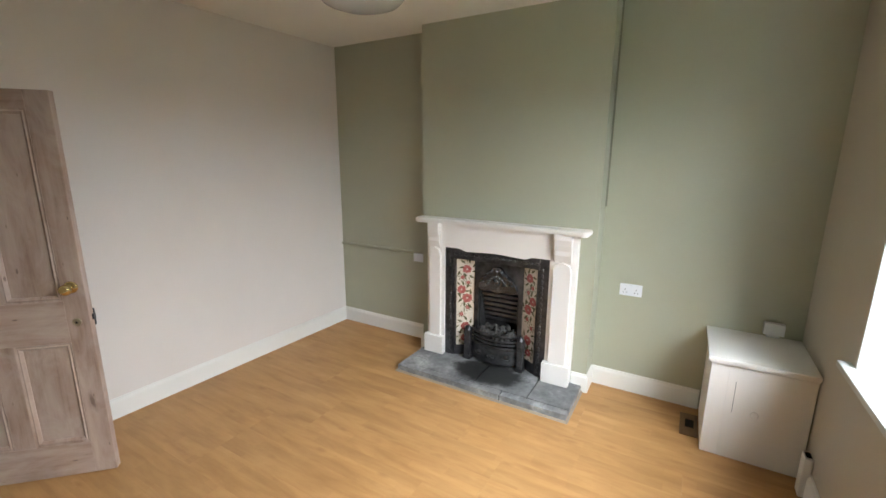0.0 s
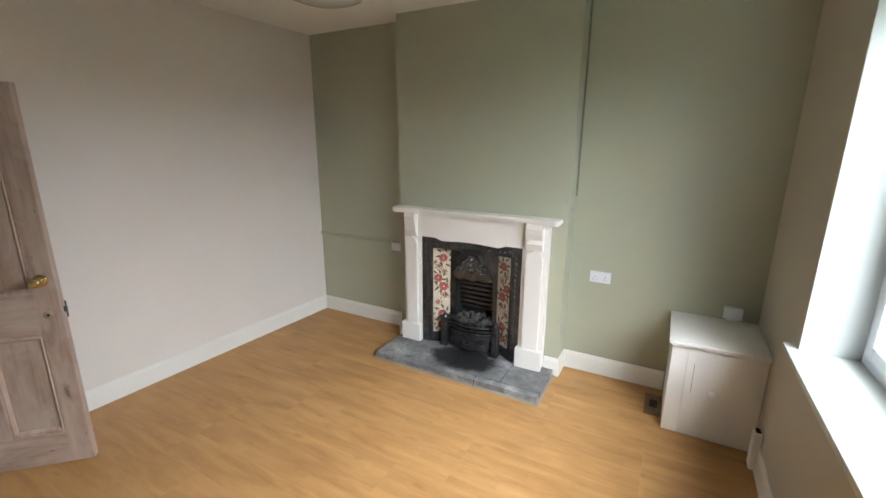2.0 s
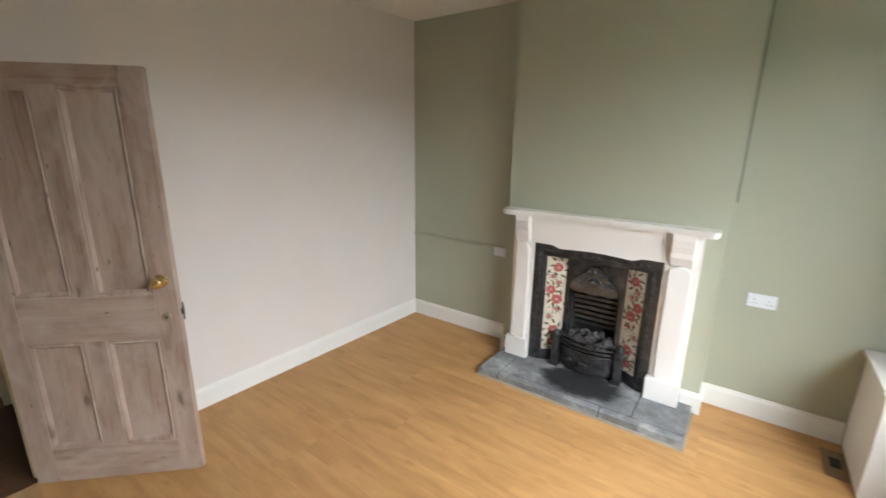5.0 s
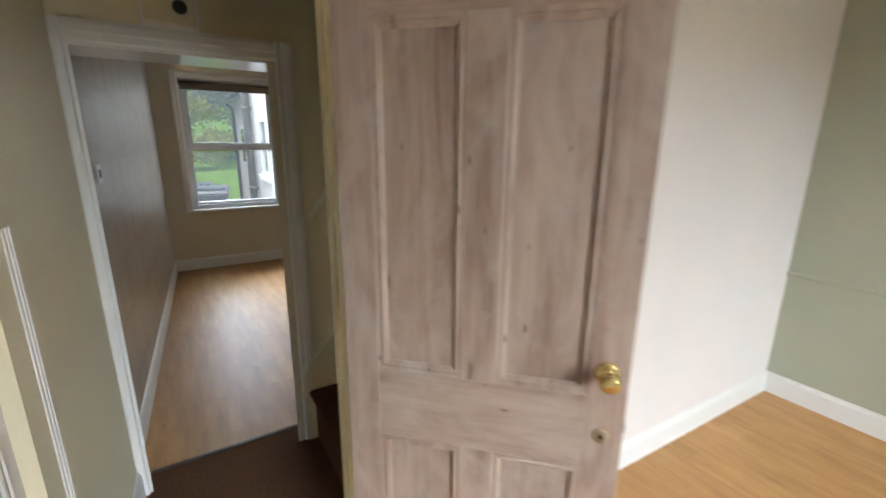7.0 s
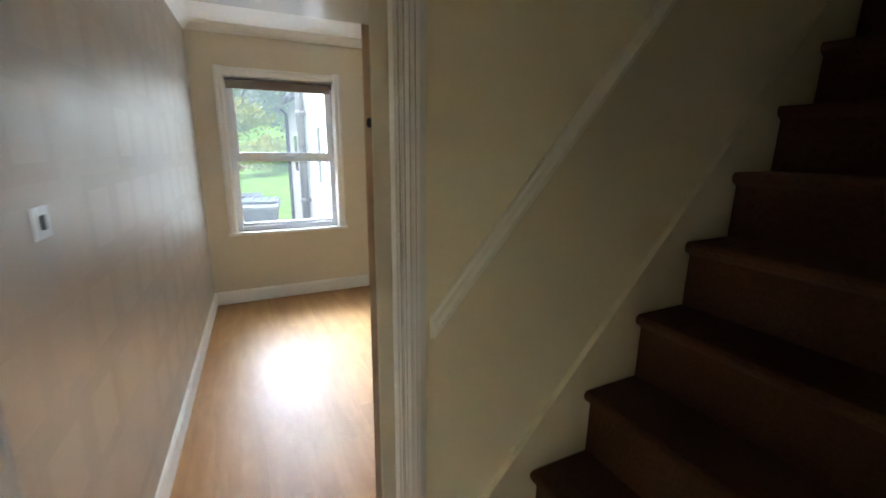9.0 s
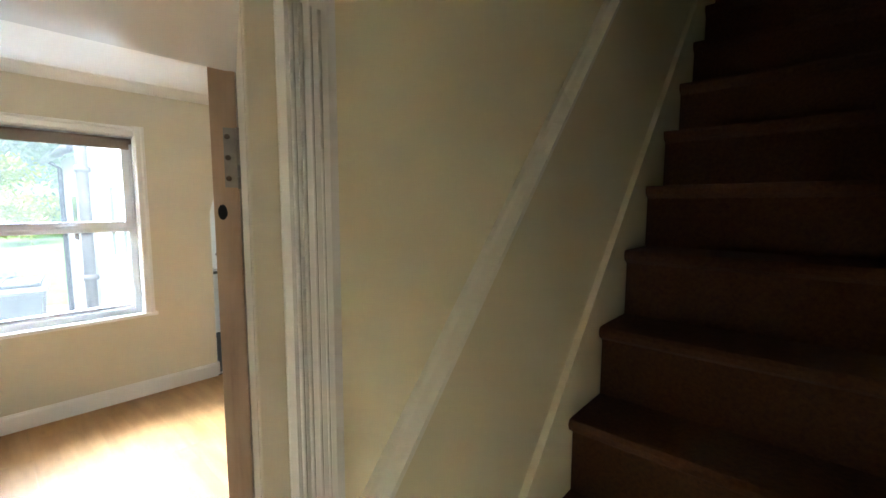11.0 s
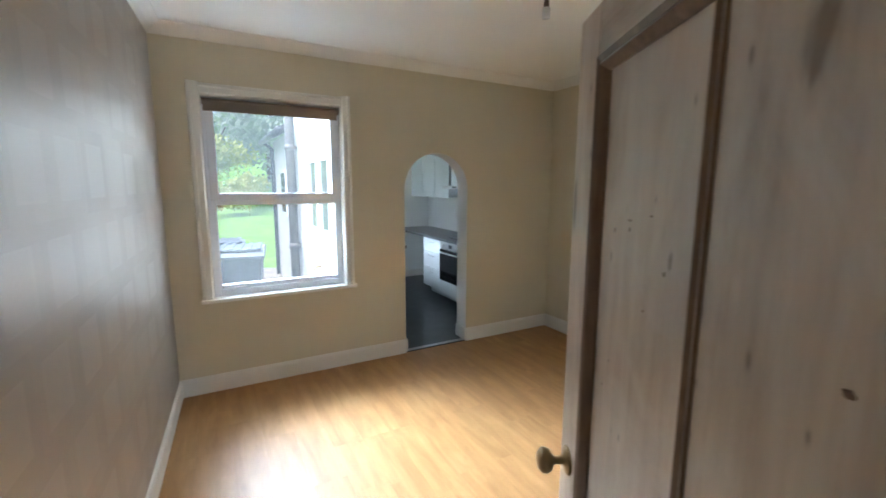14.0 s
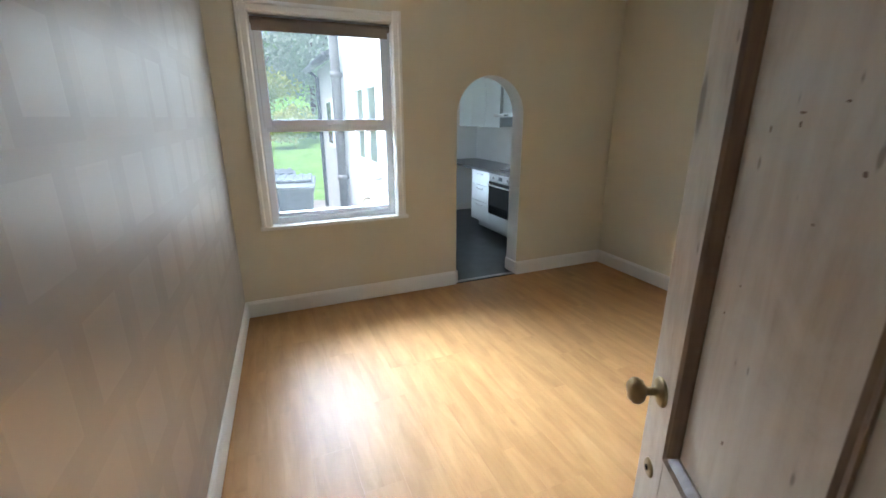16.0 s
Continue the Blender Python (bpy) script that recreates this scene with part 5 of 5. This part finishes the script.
base_unit("drawer_unit", "white gloss kitchen drawer unit", -9.84, -9.29, ((0.13, 0.42), (0.42, 0.66), (0.66, 0.87)))
base_unit("base_unit", "white gloss kitchen base unit beside the oven", -8.66, FB - 0.06, ((0.13, 0.87),))
ou = thing("oven", "built-in black glass oven with steel panel", "oven", pose(0, 0, 0))
part("housing", B(-9.288, -8.662, YF + 0.022, KY1 - 0.002, 0.13, 0.87), UNITW, ou)
part("lower_panel", B(-9.286, -8.664, YF, YF + 0.02, 0.13, 0.30, bevel=0.002), UNITW, ou)
part("plinth", B(-9.288, -8.662, 3.30, 3.32, 0.0, 0.13), UNITW, ou)
od = part("oven_door", B(-9.275, -8.675, YF - 0.02, YF + 0.02, 0.31, 0.755, bevel=0.004), GLASSY, ou, "smoked black glass door")
b = bmesh.new()
tube(b, [(-9.24, YF - 0.02, 0.715), (-9.24, YF - 0.055, 0.715), (-8.71, YF - 0.055, 0.715), (-8.71, YF - 0.02, 0.715)], 0.010)
part("handle", b, STEEL, od, "steel bar handle")
cp = part("control_panel", B(-9.275, -8.675, YF - 0.015, YF + 0.02, 0.765, 0.865, bevel=0.003), STEEL, ou, "brushed steel control panel")
part("display", B(-9.02, -8.93, YF - 0.018, YF - 0.014, 0.79, 0.84), BLACKP, cp)
for x in (-9.16, -8.79):
    b = bmesh.new()
    lathe(b, [(0.0, 0.025), (0.016, 0.022), (0.018, 0.0)], Matrix.Translation((x, YF - 0.015, 0.815)) @ Matrix.Rotation(radians(90), 4, "X"), 14)
    part("dial", b, STEEL, cp)
single("worktop", B(KX + 0.002, FB - 0.04, 3.13, KY1 - 0.002, 0.87, 0.905, bevel=0.004), WORKTOP, "dark grey laminate worktop along the wall", "worktop")
b = B(-9.26, -8.69, 3.28, 3.77, 0.905, 0.911, bevel=0.002)
hob = single("hob", b, GLASSY, "black glass hob let into the worktop", "hob")
wu = thing("wall_unit", "white gloss wall cupboard over the worktop", "cabinet", pose(0, 0, 0))
part("carcass", B(KX + 0.002, -9.62, 3.50, KY1 - 0.002, 1.47, 2.25), UNITW, wu)
for x0, x1 in ((KX + 0.002, -10.52), (-10.516, -10.07), (-10.066, -9.62)):
    part("cupboard_door", B(x0 + 0.001, x1 - 0.001, 3.48, 3.499, 1.46, 2.25, bevel=0.002), UNITW, wu)
hd = thing("cooker_hood", "slim steel cooker hood above the hob", "cooker hood", pose(0, 0, 0))
part("canopy", B(-9.60, -8.95, 3.36, KY1 - 0.002, 1.60, 1.645, bevel=0.004), STEEL, hd)
part("filter_box", B(-9.58, -8.97, 3.50, KY1 - 0.002, 1.645, 2.0), UNITW, hd)
part("light_slot", B(-9.30, -9.20, 3.354, 3.361, 1.612, 1.634), BLACKP, hd)
lu = thing("low_unit", "white gloss base unit with dark worktop end", "cabinet", pose(0, 0, 0))
part("carcass", B(KX + 0.002, -8.85, KY0 + 0.02, 2.38, 0.12, 0.87), UNITW, lu)
part("plinth", B(KX + 0.002, -8.87, KY0 + 0.02, 2.33, 0.0, 0.12), BLACKP, lu)
part("worktop_end", B(KX + 0.002, -8.82, KY0 + 0.002, 2.43, 0.87, 0.905, bevel=0.004), WORKTOP, lu)

# ---------------------------------------------------------------- yard and distance
GZ = -0.40


def ground_z(x, y):
    d = max(0.0, -13.0 - x)
    return GZ + (0.04 * d if d < 30 else 1.2 + 0.16 * (d - 30) if d < 120 else 15.6 + 0.05 * (d - 120))


b = bmesh.new()
xs = [120, 40, 10, 2.5, -7, -9, -11, -13] + [-13 - 2 * i for i in range(1, 16)] + [-55, -70, -90, -110, -133, -170, -260, -600]
ys = [-400, -120, -50, -25, -14, -8, -5, -3, -1.5, 0, 1, 2, 4, 8, 14, 25, 50, 120, 400]
grid = [[b.verts.new((x, y, ground_z(x, y) + 0.03 * noise.noise((x * 0.6, y * 0.6, 0)))) for y in ys] for x in xs]
for i in range(len(xs) - 1):
    for j in range(len(ys) - 1):
        b.faces.new((grid[i][j], grid[i][j + 1], grid[i + 1][j + 1], grid[i + 1][j]))
bmesh.ops.recalc_face_normals(b, faces=b.faces)
single("ground", b, GRASS, "bright spring lawn rising to a hillside", "ground", "structure")
b = B(-13.6, FB - 0.02, -1.0, 1.595, GZ - 0.1, GZ + 0.06)
box(b, -17.0, -13.6, 0.75, 1.595, GZ - 0.1, GZ + 0.07)
single("pavement", b, PAVE, "damp concrete yard path beside the extension", "path", "structure")

# lean-to beyond the kitchen
lt = thing("lean_to", "white rendered lean-to with dark slate roof", "outbuilding", pose(0, 0, 0))
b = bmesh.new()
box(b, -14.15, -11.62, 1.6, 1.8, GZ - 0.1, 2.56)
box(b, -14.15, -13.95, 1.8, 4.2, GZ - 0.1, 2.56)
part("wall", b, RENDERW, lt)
b = bmesh.new()
prism(b, [(1.42, 2.54), (1.42, 2.62), (4.3, 4.24), (4.3, 4.14)], -14.3, -11.6, "x")
part("roof", b, ROOFM, lt)
b = bmesh.new()
tube(b, [(-14.3, 1.38, 2.55), (-11.62, 1.38, 2.55)], 0.06, 10)
part("gutter", b, BLACKP, lt)
wn2 = part("window", B(-13.05, -12.45, 1.57, 1.602, 1.05, 1.95, bevel=0.01), UPVC, lt)
part("pane", B(-12.97, -12.53, 1.562, 1.572, 1.13, 1.87), GLASSY, wn2)
dp = thing("soil_pipe", "broad faded brown soil pipe on the white wall", "drainpipe", pose(0, 0, 0))
b = bmesh.new()
tube(b, [(-11.35, 1.5, GZ + 0.06), (-11.35, 1.5, 5.2)], 0.075, 14)
part("pipe", b, PIPEM, dp)
for z in (0.6, 2.2, 3.6):
    b = bmesh.new()
    tube(b, [(-11.35, 1.5, z), (-11.35, 1.5, z + 0.09)], 0.09, 14)
    box(b, -11.39, -11.31, 1.5, 1.602, z + 0.01, z + 0.07)
    part("bracket", b, PIPEM, dp)
b = bmesh.new()
tube(b, [(-13.95, 1.55, GZ + 0.07), (-13.95, 1.55, 2.4), (-13.95, 1.40, 2.52)], 0.04, 10)
single("downpipe", b, BLACKP, "thin black downpipe at the lean-to", "drainpipe")
tp = thing("outside_tap", "small brass outside tap on the white wall", "tap", pose(-9.87, 1.6, 0.53))
b = bmesh.new()
tube(b, [(0, 0, 0), (0, -0.08, 0), (0, -0.10, -0.05)], 0.012)
tube(b, [(-0.03, -0.05, 0.035), (0.03, -0.05, 0.035)], 0.008)
tube(b, [(0, -0.05, 0), (0, -0.05, 0.035)], 0.007)
part("tap_body", b, OLDBRASS, tp)


def wheelie_bin(m, label):
    t = thing("wheelie_bin", label, "bin", m, "", "bins in the yard")
    b = bmesh.new()
    rings = []
    for z, w, d in ((0.09, 0.21, 0.24), (0.5, 0.25, 0.30), (0.93, 0.28, 0.345), (0.93, 0.305, 0.375), (0.98, 0.305, 0.375)):
        rings.append([b.verts.new((sx * w, sy * d, z)) for sx, sy in ((-1, -1), (1, -1), (1, 1), (-1, 1))])
    for p, q in zip(rings, rings[1:]):
        for i in range(4):
            b.faces.new((p[i], p[(i + 1) % 4], q[(i + 1) % 4], q[i]))
    b.faces.new(rings[0][::-1])
    b.faces.new(rings[-1])
    bmesh.ops.recalc_face_normals(b, faces=b.faces)
    part("body", b, BINGREY, t)
    b = bmesh.new()
    prism(b, [(-0.40, 0.985), (-0.41, 1.01), (-0.36, 1.055), (-0.1, 1.085), (0.2, 1.09), (0.36, 1.07), (0.41, 1.03), (0.41, 0.985)], -0.315, 0.315, "x")
    box(b, -0.22, 0.22, -0.33, 0.30, 1.075, 1.10, bevel=0.008)
    for k in range(5):
        box(b, -0.27 + k * 0.12, -0.21 + k * 0.12, -0.34, 0.34, 1.085, 1.112, bevel=0.008)
    part("lid", b, BINLID, t, "paler ridged lid")
    b = bmesh.new()
    tube(b, [(-0.25, 0.42, 1.0), (-0.25, 0.47, 1.01), (0.25, 0.47, 1.01), (0.25, 0.42, 1.0)], 0.016)
    part("handle", b, BINGREY, t)
    for sx in (-0.24, 0.24):
        b = bmesh.new()
        lathe(b, [(0.0, -0.025), (0.09, -0.025), (0.1, -0.01), (0.1, 0.01), (0.09, 0.025), (0.0, 0.025)], Matrix.Translation((sx, 0.27, 0.1)) @ Matrix.Rotation(radians(90), 4, "Y"), 18)
        part("wheel", b, BLACKP, t)
    return t


wb = wheelie_bin(pose(-10.75, 0.66, GZ + 0.06, 0, 0, 82), "dark grey wheelie bin with ridged lid in the yard")
copy_thing(wb, pose(-10.7, -0.05, GZ + 0.06, 0, 0, 96))
copy_thing(wb, pose(-11.6, 0.45, GZ + 0.06, 0, 0, 88))

# fence of upright boards
fence = thing("fence", "orange timber fence of upright boards", "fence", pose(0, 0, 0))
rf = random.Random(9)
base = B(0, 0.14, -0.012, 0.012, 0, 1.65, bevel=0.003)
me = bpy.data.meshes.new("board")
base.to_mesh(me)
base.free()
me.materials.append(FENCEW)
for i in range(60):
    o = new("board", me)
    o.parent = fence
    o.matrix_basis = pose(-9.0 - i * 0.15, -0.95 + rf.uniform(-0.006, 0.006), GZ, rf.uniform(-0.6, 0.6), 0, 180)
b = bmesh.new()
for z in (0.3, 1.3):
    box(b, -18.0, -9.0, -1.0, -0.965, GZ + z, GZ + z + 0.07)
part("rail", b, FENCEW, fence)


def foliage(name, label, category, places, leaf, mat, seed, trunk=None, kind=""):
    """A crown of many small leaves in uneven clumps; places: centre, radii, count."""
    rl = random.Random(seed)
    verts, faces = [], []
    for c, r, n in places:
        clumps = []
        for k in range(max(4, n // 60)):
            d = Vector((rl.gauss(0, 1), rl.gauss(0, 1), rl.gauss(0, 1))).normalized() * rl.uniform(0.35, 1.0)
            clumps.append((Vector(c) + Vector((d.x * r[0], d.y * r[1], d.z * r[2])), rl.uniform(0.16, 0.34)))
        for k in range(n):
            cc, s = rl.choice(clumps)
            p = cc + Vector((rl.gauss(0, 1) * r[0], rl.gauss(0, 1) * r[1], rl.gauss(0, 1) * r[2])) * s * 0.6
            u = Vector((rl.gauss(0, 1), rl.gauss(0, 1), rl.gauss(0, 1))).normalized()
            w = u.orthogonal().normalized()
            ll = leaf * rl.uniform(0.6, 1.4)
            i0 = len(verts)
            verts += [p - u * ll, p + w * ll * 0.45, p + u * ll, p - w * ll * 0.45]
            faces.append((i0, i0 + 1, i0 + 2, i0 + 3))
    me = bpy.data.meshes.new("crown")
    me.from_pydata([tuple(v) for v in verts], [], faces)
    me.materials.append(mat)
    if trunk is None:
        return tagged(new(name, me), label, category, "", kind)
    t = thing(name, label, category, pose(0, 0, 0), kind)
    o = new("crown", me)
    o.parent = t
    base, top, r0 = Vector(trunk[0]), Vector(trunk[1]), trunk[2]
    b = bmesh.new()
    for k in range(6):
        p, q = base.lerp(top, k / 6), base.lerp(top, (k + 1) / 6)
        tube(b, [p, q], r0 * (1 - 0.11 * k), 8)
    for k in range(7):
        p = base.lerp(top, 0.45 + 0.07 * k)
        a = k * 2.4
        tube(b, [p, p + Vector((math.cos(a) * 0.6, math.sin(a) * 0.6, 0.6)) * r0 * 7, p + Vector((math.cos(a), math.sin(a), 1.5)) * r0 * 10], r0 * 0.3, 6)
    part("trunk", b, BARK, t)
    return t


foliage("shrub", "bright yellow-green shrub at the lawn's end", "shrub", [((-27, 1.2, 1.1), (1.2, 1.1, 0.7), 2600), ((-29, 2.2, 1.3), (1.0, 1.0, 0.9), 1600)], 0.09, LEAFY, 11)
foliage("shrub", "rust coloured low shrub at the lawn's end", "shrub", [((-25.5, -0.1, 0.55), (0.7, 0.9, 0.35), 1300)], 0.07, LEAFO, 12)
foliage("shrub", "dense green bushes along the garden", "shrub", [((-28, -2.0, 1.2), (1.6, 1.8, 0.9), 2600), ((-31, 3.5, 1.3), (2, 2, 1.1), 2200), ((-24, -3.2, 0.9), (1.6, 1.2, 0.9), 1800)], 0.10, LEAF, 13)
foliage("tree", "yellow blossoming young tree in the garden", "tree", [((-34, 0.3, 3.4), (2.0, 2.3, 1.3), 4200)], 0.13, LEAFY, 14, ((-34, 0.3, ground_z(-34, 0)), (-34, 0.3, 3.8), 0.12))
foliage("tree", "tall pale green garden tree", "tree", [((-44, -3, 6.5), (4, 4.5, 3.2), 7000)], 0.22, LEAF, 15, ((-44, -3, ground_z(-44, 0)), (-44, -3, 8), 0.28))
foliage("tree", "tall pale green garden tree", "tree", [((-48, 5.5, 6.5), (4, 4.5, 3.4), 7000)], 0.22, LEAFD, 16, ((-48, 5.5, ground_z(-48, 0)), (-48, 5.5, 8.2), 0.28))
rl = random.Random(21)
far = []
for k in range(46):
    x = -rl.uniform(62, 125)
    y = rl.uniform(-34, 46)
    far.append(((x, y, ground_z(x, y) + 3.0), (4.2, 4.2, 3.4), 620))
foliage("far_woods", "green wooded hillside with haze painted into its leaves", "woods", far, 0.55, LEAFD, 22, None, "stuff")

# ---------------------------------------------------------------- laminate boards
plank_cache = {}


def plank_mesh(length):
    k = round(length, 2)
    if k not in plank_cache:
        b = bmesh.new()
        g, h, e = 0.00004, 0.192, 0.0002
        x0, x1, y0, y1 = g, k - g, g, h - g
        top = [(x0 + e, y0 + e), (x1 - e, y0 + e), (x1 - e, y1 - e), (x0 + e, y1 - e)]
        mid = [(x0, y0), (x1, y0), (x1, y1), (x0, y1)]
        rows = [[b.verts.new((x, y, z)) for x, y in ring] for ring, z in ((top, 0.0), (mid, -0.0004), (mid, -0.009))]
        b.faces.new(rows[0])
        for p, q in zip(rows, rows[1:]):
            for i in range(4):
                b.faces.new((p[i], q[i], q[(i + 1) % 4], p[(i + 1) % 4]))
        bmesh.ops.recalc_face_normals(b, faces=b.faces)
        me = bpy.data.meshes.new("plank")
        b.to_mesh(me)
        b.free()
        me.materials.append(LAMINATE)
        plank_cache[k] = me
    return plank_cache[k]


def lay_floor(label, x0, x1, y0, y1, seed):
    t = thing("laminate_floor", label, "floor", pose(0, 0, 0), "structure")
    rp = random.Random(seed)
    y = y0
    while y < y1 - 0.05:
        x = x0 - rp.choice((0.0, 0.3, 0.6, 0.9))
        while x < x1 - 0.02:
            a, c = max(x, x0), min(x + 1.2, x1)
            if c - a > 0.04:
                o = new("plank", plank_mesh(c - a))
                o.parent = t
                o.matrix_basis = pose(a, y, 0)
            x += 1.2
        y += 0.192
    return t


lay_floor("honey beech laminate floor boards in the front room", LX(D1A) + 0.0, W + 0.02, YS - 0.02, G + 0.03, 31)
lay_floor("honey beech laminate floor boards in the back room", F + 0.0, SX - 0.045, -0.26, N2 + 0.01, 32)
